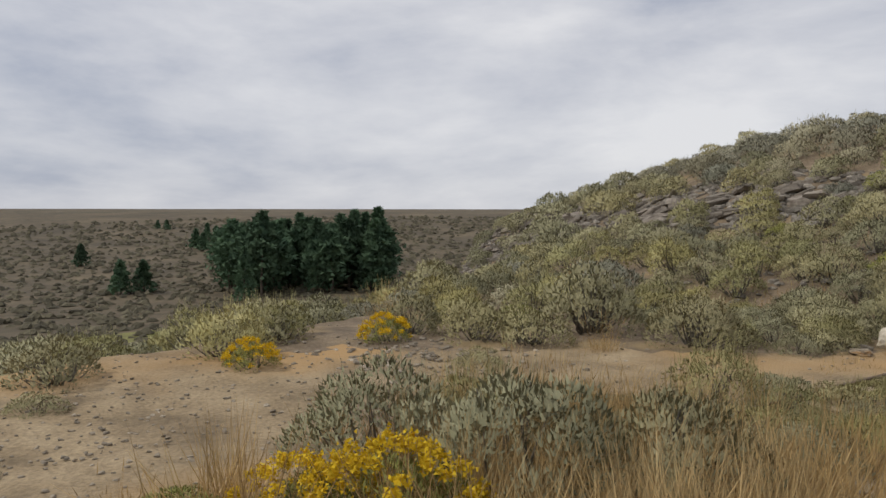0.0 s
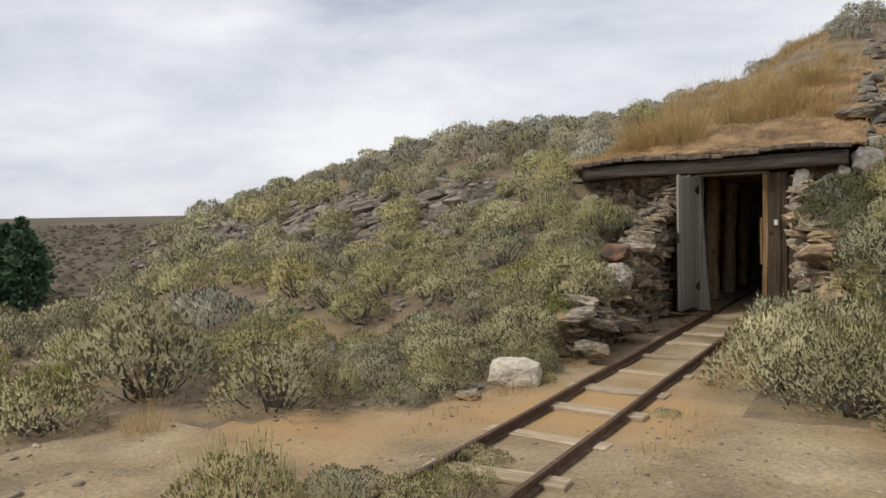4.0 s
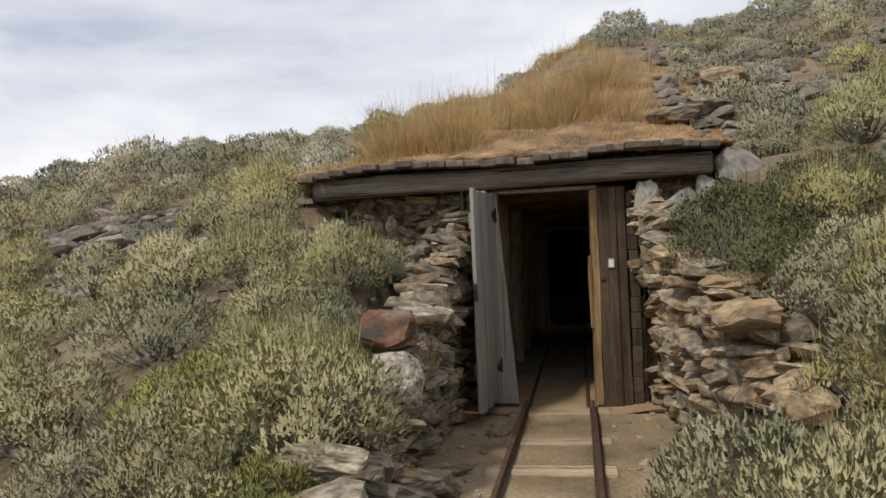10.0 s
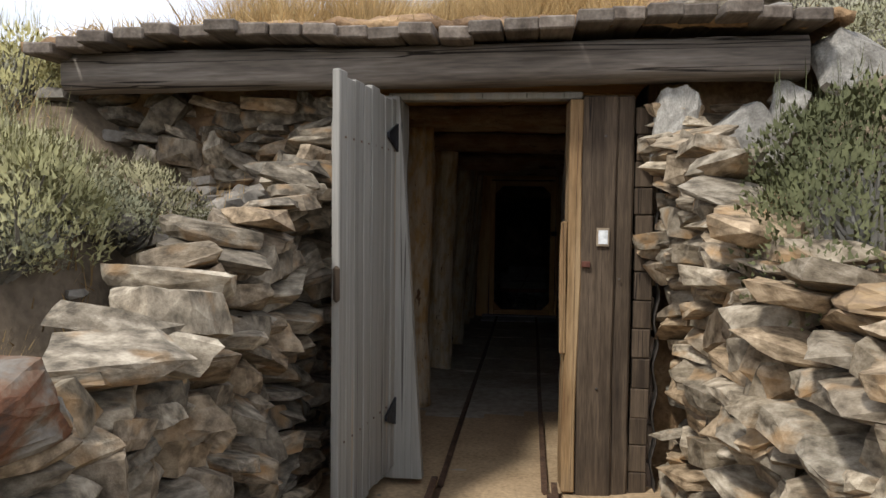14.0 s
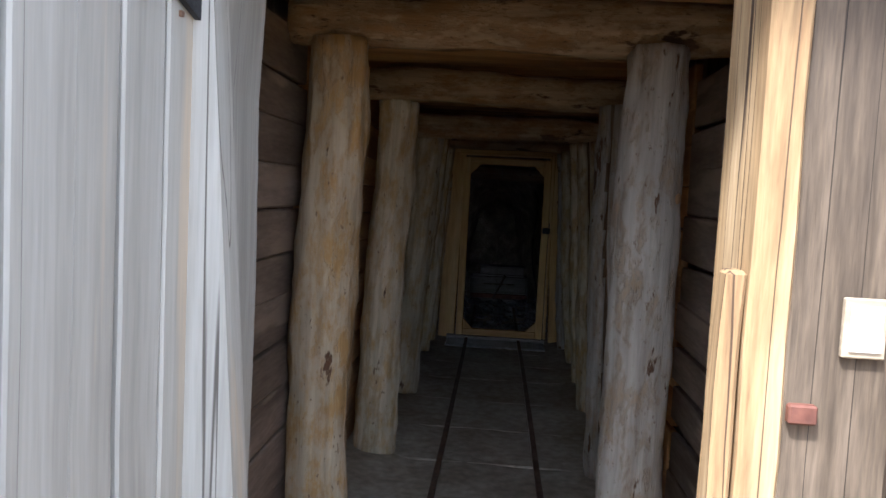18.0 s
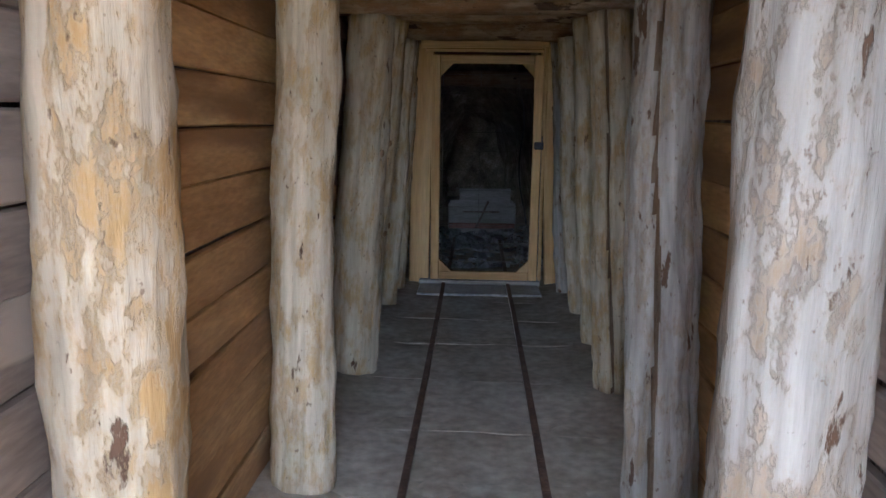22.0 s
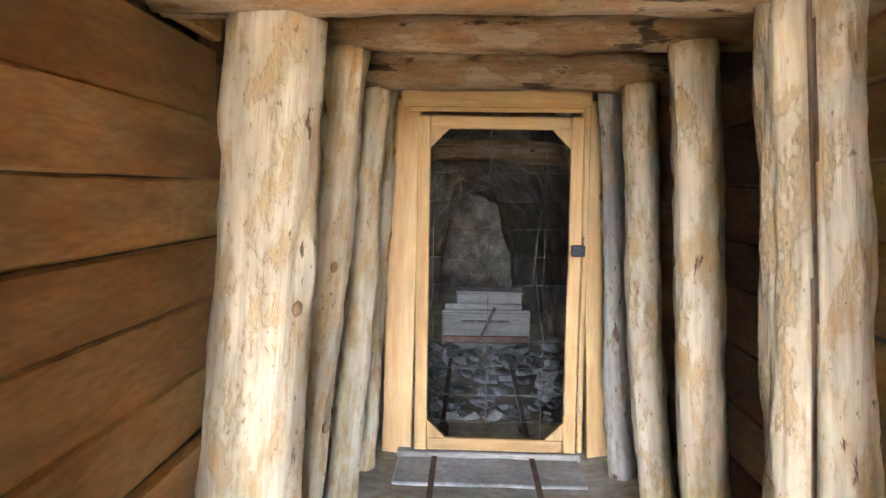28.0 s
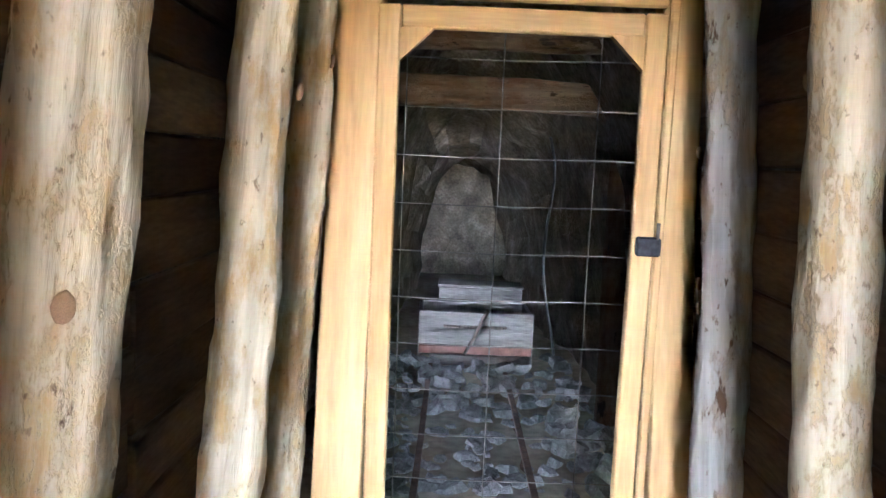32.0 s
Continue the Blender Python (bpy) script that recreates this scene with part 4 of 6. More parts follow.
for j in range(NSY + 1):
    for i in range(NSX + 1):
        x, y = -2.42 + 4.0 * i / NSX, -0.20 + 2.6 * j / NSY
        e = min(1.0, (j / 4.0)) * min(1.0, i / 4, (NSX - i) / 4)
        z = 2.315 + 0.05 * e + 0.36 * max(0, y - 0.75) * 1.0 + 0.06 * noise.noise((x * 2, y * 2, 4)) * e + 0.03 * noise.noise((x * 7, y * 7, 4)) + 0.02 * noise.noise((x * 17, y * 17, 4))
        z -= 0.06 * step(0.45, 0.0, (x + 2.24) / 3.6)
        sod_v.append((x, y, z + 0.012))
for j in range(NSY):
    for i in range(NSX):
        a = j * (NSX + 1) + i
        sod_f.append((a, a + 1, a + NSX + 2, a + NSX + 1))
sod_me = mesh_of("sod_cover", sod_v, sod_f, M_SOD, True)
sod = tagged(new("sod_cover", sod_me), "dry orange-brown sod heaped over the portal roof", "sod", kind="structure")
sm = sod.modifiers.new("thick", "SOLIDIFY")
sm.thickness = 0.05

# ---- dry stone walls ----
STONES = [slab_mesh("stone", M_STONE, s, True) for s in range(28)]
STONES_TAN_SUNLIT = [slab_mesh("stone", M_STONE_TAN_SUNLIT, s + 50, True) for s in range(24)]


def stone_wall(name, label, line, height, depth=0.34, seed=1, size=(0.12, 0.38), shapes=None):
    """Uneven courses of stones laid along a line of plan points, to height(u) above the ground."""
    wall = thing(name, None, label, "stone wall", kind="structure")
    rg = random.Random(seed)
    pts = [Vector((*p, 0)) for p in line]
    lens = [(pts[i + 1] - pts[i]).length for i in range(len(pts) - 1)]
    total = sum(lens)
    z = 0.0
    while z < 2.1:
        h = rg.uniform(0.05, 0.095)
        d = rg.uniform(-0.1, 0.1)
        while d < total:
            w = size[0] + (size[1] - size[0]) * rg.random() ** 1.6
            u = min(max((d + w / 2) / total, 0), 1)
            if z + h * 0.5 <= height(u):
                s, i = u * total, 0
                while i < len(lens) - 1 and s > lens[i]:
                    s -= lens[i]
                    i += 1
                dirv = (pts[i + 1] - pts[i]).normalized()
                p = pts[i] + dirv * s
                nrm = Vector((-dirv.y, dirv.x, 0))
                q = p + nrm * (0.10 * z + rg.uniform(-0.07, 0.07))
                yaw = math.degrees(math.atan2(dirv.y, dirv.x)) + rg.uniform(-14, 14) + rg.choice((0, 180))
                k = rg.uniform(1.0, 1.25)
                part("stone", rg.choice(shapes or STONES), wall, pose(q.x, q.y, z + h / 2, rg.gauss(0, 11), rg.gauss(0, 12), yaw) @ Matrix.Diagonal((w * 1.22, depth * rg.uniform(0.9, 1.5), h * 2.95 * k * rg.choice((0.6, 0.8, 1.0, 1.2, 1.6)), 1)))
            d += w * 0.96
        z += h * 0.92
    return wall


stone_wall("wall_wing_west", "dry stone wing wall of brown and grey slabs beside the portal", [(-1.03, 0.05), (-1.02, -1.1), (-1.02, -2.5), (-0.95, -3.3), (-0.84, -4.0)],
           lambda u: 1.85 - 0.9 * u / 0.60 if u < 0.60 else 0.74 - 0.52 * (u - 0.60) / 0.40, seed=2, depth=0.36)
stone_wall("wall_front_west", "dry stone wall under the header log", [(-2.25, 0.06), (-0.78, 0.06)], lambda u: 2.0, seed=3)
stone_wall("wall_wing_east", "dry stone wing wall of brown and rust slabs beside the portal", [(1.75, -3.3), (1.35, -2.2), (1.10, -1.1), (1.02, 0.0)],
           lambda u: 0.25 + 0.85 * u / 0.5 if u < 0.5 else 1.1 + 0.85 * (u - 0.5) / 0.5, seed=4, depth=0.36, size=(0.14, 0.5), shapes=STONES_TAN_SUNLIT)
stone_wall("wall_bank_east", "rough stones stepping up the bank behind the wing wall", [(2.05, -3.2), (1.66, -2.1), (1.40, -1.1), (1.32, -0.2)],
           lambda u: 0.25 + 0.75 * u / 0.5 if u < 0.5 else 1.0 + 0.5 * (u - 0.5) / 0.5, seed=14, depth=0.4, size=(0.2, 0.55), shapes=STONES_TAN_SUNLIT)
stone_wall("wall_front_east", "dry stone wall of pale slabs under the header log", [(0.92, 0.10), (1.7, 0.10)], lambda u: 2.0, seed=6, shapes=STONES_TAN_SUNLIT)
# added earth slabs behind the front walls, over the tunnel mouth, block skylight
for nm, x0, x1 in (("wall_earth_west", -2.45, -0.72), ("wall_earth_east", 0.80, 1.75)):
    slab(nm, x0, x1, 0.24, 0.55, -0.1, 2.24, M_SOD, "added earth backing behind the dry stone wall that stops skylight", "wall")
slab("ceiling_earth", -2.45, 1.75, 0.02, 1.9, 2.215, 2.24, M_DARK_WOOD, "added dark slab under the sod that stops skylight", "ceiling")
# unseen rock box around the tunnel, added to shut out stray skylight
rock_seal = [(x, y, z) for x in (-1.5, 1.5) for y in (0.56, 13.8) for z in (-0.35, 2.30)]
tagged(new("wall_bedrock", mesh_of("wall_bedrock", rock_seal, [(0, 1, 3, 2), (4, 6, 7, 5), (0, 4, 5, 1)][:2] + [(2, 3, 7, 6), (0, 2, 6, 4), (1, 5, 7, 3)], M_MINE_ROCK)), "unseen rock box around the tunnel that shuts out skylight", "rock", kind="structure")


def single_stone(name, mat, x, y, z, size, turn, label, category="rock", seed=1, flat=0.6):
    me = stone_mesh(name, mat, seed, flat=1.0, points=60 if name.endswith("boulder") else 26, soft=True, power=2.6 if name.endswith("boulder") else 4.0)
    ob = new(name, me)
    ob.matrix_basis = pose(x, y, z, *turn) @ Matrix.Diagonal((size[0], size[1] / 0.76, size[2], 1))
    return tagged(ob, label, category)


single_stone("quartz_boulder", M_QUARTZ, -0.84, -2.72, 0.70, (0.44, 0.36, 0.40), (0, 24, 100), "rough white quartz boulder in the stone wall", "boulder", 91)
single_stone("red_rock", M_RED_ROCK, -0.94, -2.50, 0.98, (0.55, 0.40, 0.24), (0, -14, 95), "rust-red and grey slab lying on the stone wall", "rock", 92)
single_stone("white_boulder", M_WHITE_ROCK, -0.93, -5.3, 0.07, (0.52, 0.44, 0.34), (0, 8, 20), "pale cream boulder beside the mine track", "boulder", 93)
single_stone("hill_slab", M_STONE, 1.45, 2.2, 2.95, (0.75, 0.5, 0.26), (4, -6, 10), "grey slab of rock sticking out of the sod", "rock", 94)
single_stone("hill_slab", M_STONE, 1.85, 2.6, 3.12, (0.6, 0.45, 0.24), (4, 8, 30), "grey slab of rock sticking out of the sod", "rock", 95)
single_stone("hill_slab", M_STONE, 2.3, 3.9, 3.75, (0.7, 0.5, 0.28), (4, 8, -20), "grey slab of rock sticking out of the sod", "rock", 96)
single_stone("flat_slab", M_RUST_SLAB, 1.22, -2.1, 0.98, (0.66, 0.44, 0.24), (0, 5, 80), "large rust-brown slab on the wing wall", "rock", 97)
for nm, x, y, z, size, turn, sd, words in (
        ("upright_slab", 0.83, -0.06, 1.83, (0.22, 0.16, 0.42), (0, 8, 0), 101, "pale upright slab set beside the portal post"),
        ("upright_slab", 1.10, -0.08, 1.74, (0.46, 0.18, 0.42), (0, -24, 6), 102, "broad pale upright slab set beside the portal post"),
        ("upright_slab", 1.34, -0.06, 1.90, (0.18, 0.16, 0.34), (0, 12, 0), 103, "narrow pale upright slab under the header log"),
        ("upright_slab", 1.62, -0.06, 2.08, (0.42, 0.30, 0.38), (0, 10, 8), 107, "pale rock at the end of the header log"),
        ("wall_slab", 1.36, -1.72, 0.90, (0.72, 0.46, 0.24), (4, 6, 62), 104, "broad orange-brown slab in the wing wall"),
        ("wall_slab", 1.22, -1.62, 0.62, (0.60, 0.42, 0.18), (6, 14, 66), 105, "tilted tan slab in the wing wall"),
        ("wall_slab", 1.30, -1.35, 1.17, (0.66, 0.42, 0.14), (4, -4, 64), 106, "thin dark slab on top of the wing wall")):
    single_stone(nm, M_PALE_SLAB if nm == "upright_slab" else M_RUST_SLAB, x, y, z, size, turn, words, "rock", sd)
for x, y, z, size, turn, sd in ((-0.82, -4.12, 0.46, (0.50, 0.36, 0.12), (6, -8, 30), 98), (-0.70, -3.80, 0.34, (0.50, 0.34, 0.12), (10, 14, 62), 99), (-0.92, -3.72, 0.56, (0.44, 0.34, 0.13), (-6, 10, 10), 110),
                               (-0.66, -3.45, 0.30, (0.58, 0.36, 0.13), (8, 22, 78), 111), (-0.62, -4.20, 0.14, (0.40, 0.32, 0.15), (4, 12, 20), 112), (-0.64, -2.95, 0.20, (0.50, 0.36, 0.18), (0, 18, 84), 113)):
    single_stone("fallen_slab", M_STONE, x, y, z, size, turn, "grey slab fallen from the wing wall", "rock", sd)


for x, y, size, sd in ((-1.06, -5.92, (0.34, 0.22, 0.09), 120), (-1.20, -5.62, (0.26, 0.18, 0.08), 121), (-0.62, -2.1, (0.24, 0.16, 0.08), 122), (-0.45, -0.98, (0.26, 0.18, 0.07), 123)):
    single_stone("flat_stone", M_STONE, x, y, ground_at(x, y) + 0.02, size, (3, 4, sd * 40), "small flat grey stone lying beside the mine track", "rock", sd)
marker = tagged(new("marker_post", log_mesh("marker_post", 2.6, 0.016, 0.014, M_POST, seed=130, sides=8, rings=6, rough=0.004, bend=0.03)), "thin weathered marker post on the ridge", "post")
marker.matrix_basis = pose(1.15, 15.4, ground_at(1.15, 15.4) - 0.1)


# ---- barred gate at the end of the timbered tunnel ----
GY0 = 6.46
gate = thing("mine_gate", pose(0, GY0, 0), "closed pine-framed gate filled with square wire mesh", "gate")
for x, w, lean in ((-0.470, 0.165, 1.0), (0.588, 0.13, -2.6)):
    board("gate_post", gate, (x, 0.05, 0.98), (w, 0.09, 1.96), M_PINE, turn=(0, lean, 0), warp=0.006, cuts=6, seed=int(w * 100 + x * 50), jag=0.003)
board("gate_lintel", gate, (0.03, 0.05, 1.985), (1.02, 0.09, 0.13), M_PINE_CROSS, warp=0.005, cuts=5, seed=12)
GL, GR, GB, GT = -0.388, 0.495, 0.052, 1.872
for x in (GL + 0.035, GR - 0.035):
    board("stile", gate, (x, -0.02, (GB + GT) / 2), (0.07, 0.04, GT - GB), M_PINE, warp=0.003, cuts=6, seed=int(x * 100) + 60)
for z in (GB + 0.035, GT - 0.035):
    board("gate_rail", gate, ((GL + GR) / 2, -0.016, z), (GR - GL - 0.142, 0.04, 0.07), M_PINE_CROSS, warp=0.003, cuts=4, seed=int(z * 10))
board("stop_strip", gate, (GR + 0.022, -0.012, (GB + GT) / 2 + 0.03), (0.028, 0.03, GT - GB + 0.06), M_PINE, cuts=4, seed=77)
board("stop_strip", gate, (0.03, -0.012, GT + 0.035), (GR - GL + 0.05, 0.03, 0.028), M_PINE_CROSS, cuts=4, seed=78)
board("sill", gate, (0.02, -0.01, 0.030), (1.0, 0.10, 0.04), M_CRATE, warp=0.004, cuts=4, seed=79)
for cx, cz, sx, sz in ((GL + 0.07, GT - 0.07, 1, -1), (GR - 0.07, GT - 0.07, -1, -1), (GL + 0.07, GB + 0.07, 1, 1), (GR - 0.07, GB + 0.07, -1, 1)):
    s = 0.10
    vs = [(cx, -0.036, cz), (cx + sx * s, -0.036, cz), (cx, -0.036, cz + sz * s), (cx, 0.0, cz), (cx + sx * s, 0.0, cz), (cx, 0.0, cz + sz * s)]
    part("gusset", mesh_of("gusset", vs, [(0, 1, 2), (5, 4, 3), (0, 3, 4, 1), (1, 4, 5, 2), (2, 5, 3, 0)], M_PINE), gate)
wire_x = log_mesh("wire", GR - GL - 0.06, 0.0021, 0.0021, M_WIRE, sides=6, rings=8, rough=0.0, bend=0.008)
wire_z = log_mesh("wire", GT - GB - 0.06, 0.0021, 0.0021, M_WIRE, sides=6, rings=8, rough=0.0, bend=0.008)
z = GB + 0.15
while z < GT - 0.08:
    part("wire", wire_x, gate, aim((GL + 0.03, 0.012, z), (GR, 0.012, z)))
    z += 0.152
x = GL + 0.09
while x < GR - 0.08:
    part("wire", wire_z, gate, aim((x, 0.017, GB + 0.03), (x, 0.017, GT)))
    x += 0.301
lk = board("lock_box", gate, (GR - 0.02, -0.055, 1.165), (0.075, 0.03, 0.06), M_BLACK, bevel=0.006, label="black padlock on a hasp")
part("shackle", log_mesh("shackle", 0.05, 0.006, 0.006, M_WIRE, sides=8, rings=3, rough=0, bend=0), lk, pose(0.025, -0.01, 0.025))
# Flat pale plate put in for the bluish light patch on the dusty floor.
pb = board("threshold_board", None, (0.02, 6.22, 0.012), (0.98, 0.36, 0.02), M_LIGHT_PATCH, warp=0.01, cuts=6, seed=3, jag=0.01)
tagged(pb, "pale plate standing in for bluish-grey dust and light before the gate", "board")

# ---- beyond the gate: rock drift ----
dr_v, dr_f = [], []
RA, RS = 22, 34
for i in range(RS + 1):
    y = 6.6 + 6.9 * i / RS
    for k in range(RA + 1):
        a = math.pi * (k / RA) * 1.16 - 0.08 * math.pi
        taper = 1.0 - 0.38 * step(8.6, 11.5, y)
        rx = 0.86 * taper * (1 + 0.22 * noise.noise((math.cos(a) * 1.6, y * 1.1, math.sin(a) * 1.6)))
        rz = 1.95 * (taper + 0.1) * (1 + 0.14 * noise.noise((math.cos(a) * 1.6, y * 1.1, 5 + math.sin(a) * 1.6)))
        n3 = 0.06 * noise.noise((math.cos(a) * 5, y * 4, math.sin(a) * 5))
        dr_v.append((-0.02 + (rx + n3) * math.cos(a), y, 0.12 + (rz + n3) * max(-0.25, math.sin(a))))
for i in range(RS):
    for k in range(RA):
        a = i * (RA + 1) + k
        dr_f.append((a, a + 1, a + RA + 2, a + RA + 1))
cap_c = len(dr_v)
dr_v.append((-0.02, 13.3, 0.7))
for k in range(RA):
    a = RS * (RA + 1) + k
    dr_f.append((a, a + 1, cap_c))
tagged(new("wall_drift", mesh_of("wall_drift", dr_v, dr_f, M_MINE_ROCK)), "rough blasted rock walls of the drift", "wall", kind="structure")
board_in = thing("drift_cap_timber", None, "brown timber cap log across the drift", "timber")
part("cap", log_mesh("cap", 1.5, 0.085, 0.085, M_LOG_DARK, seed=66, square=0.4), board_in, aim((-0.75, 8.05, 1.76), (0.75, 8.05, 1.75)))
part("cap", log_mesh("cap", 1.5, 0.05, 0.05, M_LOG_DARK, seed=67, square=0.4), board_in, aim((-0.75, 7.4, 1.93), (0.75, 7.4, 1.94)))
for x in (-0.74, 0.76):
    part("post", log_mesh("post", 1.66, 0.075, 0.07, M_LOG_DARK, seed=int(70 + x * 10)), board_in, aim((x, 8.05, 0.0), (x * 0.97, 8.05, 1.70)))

# rubble on the drift floor
RUBBLE = [slab_mesh("rubble", M_RUBBLE, s + 200, True) for s in range(8)]
rub = thing("rubble", None, "loose grey broken rock on the drift floor", "rubble")
rg = random.Random(8)
for i in range(290):
    y = rg.uniform(7.1, 9.1)
    x = rg.uniform(-0.7, 0.66)
    s = (0.06 + 0.15 * rg.random() ** 2) * (0.8 if abs(x) < 0.4 and y < 8 else 1)
    zz = 0.005 + 0.04 * step(7.6, 9.0, y) + 0.10 * step(0.35, 0.7, abs(x))
    part("rubble_stone", rg.choice(RUBBLE), rub, pose(x, y, zz, rg.gauss(0, 14), rg.gauss(0, 14), rg.uniform(0, 360)) @ Matrix.Diagonal((s, s, s * rg.uniform(0.8, 1.6), 1)))

crate = thing("powder_crate", pose(0.06, 9.2, -0.06, 0, 0, 2), "dusty pale wooden crate with a faded red band", "crate")
board("front_board", crate, (0, 0, 0.32), (0.80, 0.03, 0.24), M_CRATE, warp=0.003, cuts=3, seed=1)
board("red_band", crate, (0, 0.004, 0.165), (0.79, 0.03, 0.06), M_CRATE_RED, cuts=3, seed=2)
board("lower_board", crate, (0.02, 0.002, 0.06), (0.68, 0.03, 0.14), M_CRATE, cuts=3, seed=3)
board("back_board", crate, (0, 0.5, 0.21), (0.80, 0.03, 0.42), M_CRATE, cuts=3, seed=4)
for x in (-0.39, 0.39):
    board("side_board", crate, (x, 0.25, 0.21), (0.03, 0.465, 0.42), M_CRATE, cuts=3, seed=5)
board("slat", crate, (-0.01, -0.02, 0.335), (0.44, 0.012, 0.022), M_DARK_WOOD, cuts=2, seed=8)
upper = thing("small_crate", pose(0.10, 9.75, 0.33), "small dusty plank box behind the crate", "crate")
board("front_board", upper, (0, 0, 0.06), (0.64, 0.02, 0.13), M_CRATE, cuts=3, seed=6)
board("lid", upper, (0, 0.14, 0.135), (0.66, 0.30, 0.02), M_CRATE, cuts=3, seed=7)
board("base_block", upper, (0, 0.14, -0.20), (0.60, 0.26, 0.39), M_CRATE, cuts=3, seed=9)
pick = tagged(new("pick_handle", log_mesh("pick_handle", 0.36, 0.011, 0.014, M_DARK_WOOD, sides=8, rings=6, rough=0.002, bend=0.01)), "thin dark tool handle leaning on the crate", "tool")
pick.matrix_basis = aim((-0.02, 9.15, 0.08), (0.14, 9.165, 0.40))
pipe = tagged(new("air_pipe", log_mesh("air_pipe", 1.45, 0.009, 0.009, M_COND, sides=10, rings=10, rough=0.002, bend=0.12)), "dark pipe hanging down the drift wall", "pipe")
pipe.matrix_basis = aim((0.58, 9.0, 0.15), (0.42, 9.0, 1.55))

# ---- plants ----
def quads(name, centres, ups, sides, mat, outward=None):
    """One mesh of many small leaves: each a slender pointed blade."""
    n = len(centres)
    if outward is not None:             # leaves face out of the bush and shade with its round shape
        turn = np.sign(np.sum(np.cross(sides, ups) * outward, axis=1, keepdims=True))
        sides = sides * np.where(turn == 0, 1, turn)
    v = np.empty((n, 3, 3))
    v[:, 0] = centres + sides
    v[:, 1] = centres + ups
    v[:, 2] = centres - sides
    me = bpy.data.meshes.new(name)
    me.vertices.add(n * 3)
    me.vertices.foreach_set("co", v.reshape(-1))
    me.loops.add(n * 3)
    me.loops.foreach_set("vertex_index", np.arange(n * 3))
    me.polygons.add(n)
    me.polygons.foreach_set("loop_start", np.arange(0, n * 3, 3))
    me.polygons.foreach_set("loop_total", np.full(n, 3))
    me.materials.append(mat)
    me.update()
    if outward is not None:
        flat = unit(np.cross(sides, ups))
        me.normals_split_custom_set_from_vertices(np.repeat(unit(outward * 0.9 + flat * 0.2), 3, axis=0).tolist())
    return me


def unit(a):
    return a / np.maximum(np.linalg.norm(a, axis=-1, keepdims=True), 1e-6)


def bush_foliage(name, seed, mat, lobes=14, leaves=5200, radius=0.5, height=0.55, leaf=0.034, width=0.17, spikes=60, spike_len=0.2):
    """A rounded shrub of leafy lobes with shaded hollows between them, open towards the ground, and thin upright stalks."""
    r = np.random.RandomState(seed)
    i = np.arange(lobes)
    az = i * 2.39996 + r.rand(lobes) * 0.9
    el = np.arccos(1 - (i + 0.4) / lobes * 0.86)
    k = 0.60 + 0.22 * r.rand(lobes)
    lc = np.stack([np.sin(el) * np.cos(az) * radius * k, np.sin(el) * np.sin(az) * radius * k, 0.05 + np.cos(el) * height * k], 1)
    lr = radius * (0.27 + 0.17 * r.rand(lobes))
    out = unit(lc)
    share = lr ** 2 / np.sum(lr ** 2)
    li = r.choice(lobes, leaves, p=share)
    up = np.array([0, 0, 1.0])
    dr = unit(r.randn(leaves, 3) + out[li] * 0.7 + up * 0.55)
    lump = 1 + 0.16 * np.sin(dr[:, :1] * 9 + li[:, None] * 1.7) * np.sin(dr[:, 1:2] * 9 + li[:, None])
    c = lc[li] + dr * lr[li][:, None] * lump * (0.74 + 0.30 * r.rand(leaves, 1) ** 0.7)
    c[:, 2] = np.maximum(c[:, 2], 0.04 + 0.05 * r.rand(leaves))
    d = unit(dr * 0.75 + up * 0.75 + r.randn(leaves, 3) * 0.38)
    face = unit(dr + up * 0.35 + r.randn(leaves, 3) * 0.55)
    size = leaf * (0.6 + 0.8 * r.rand(leaves, 1))
    wide = np.full((leaves, 1), width)
    around = unit(dr * 0.75 + out[li] * 0.55 + up * 0.1)
    if spikes:
        si = r.randint(0, max(4, int(lobes * 0.7)), spikes)
        sdir = unit(r.randn(spikes, 3) * 0.8 + out[si] * 0.5 + up * 1.1)
        base = lc[si] + sdir * lr[si][:, None] * 0.8
        sd = unit(out[si] * 0.25 + up + r.randn(spikes, 3) * 0.10)
        ln_ = spike_len * (0.5 + 0.9 * r.rand(spikes, 1))
        for q in range(4):
            c = np.concatenate([c, base + sd * ln_ * (0.1 + 0.85 * q / 4)])
            d = np.concatenate([d, unit(sd + r.randn(spikes, 3) * 0.10)])
            size = np.concatenate([size, ln_ * 0.42])
            wide = np.concatenate([wide, np.full((spikes, 1), 0.021)])
            face = np.concatenate([face, unit(r.randn(spikes, 3))])
            around = np.concatenate([around, unit(sdir + up * 0.5)])
    s_ = unit(np.cross(d, face))
    return quads(name, c, d * size, s_ * size * wide, mat, around)


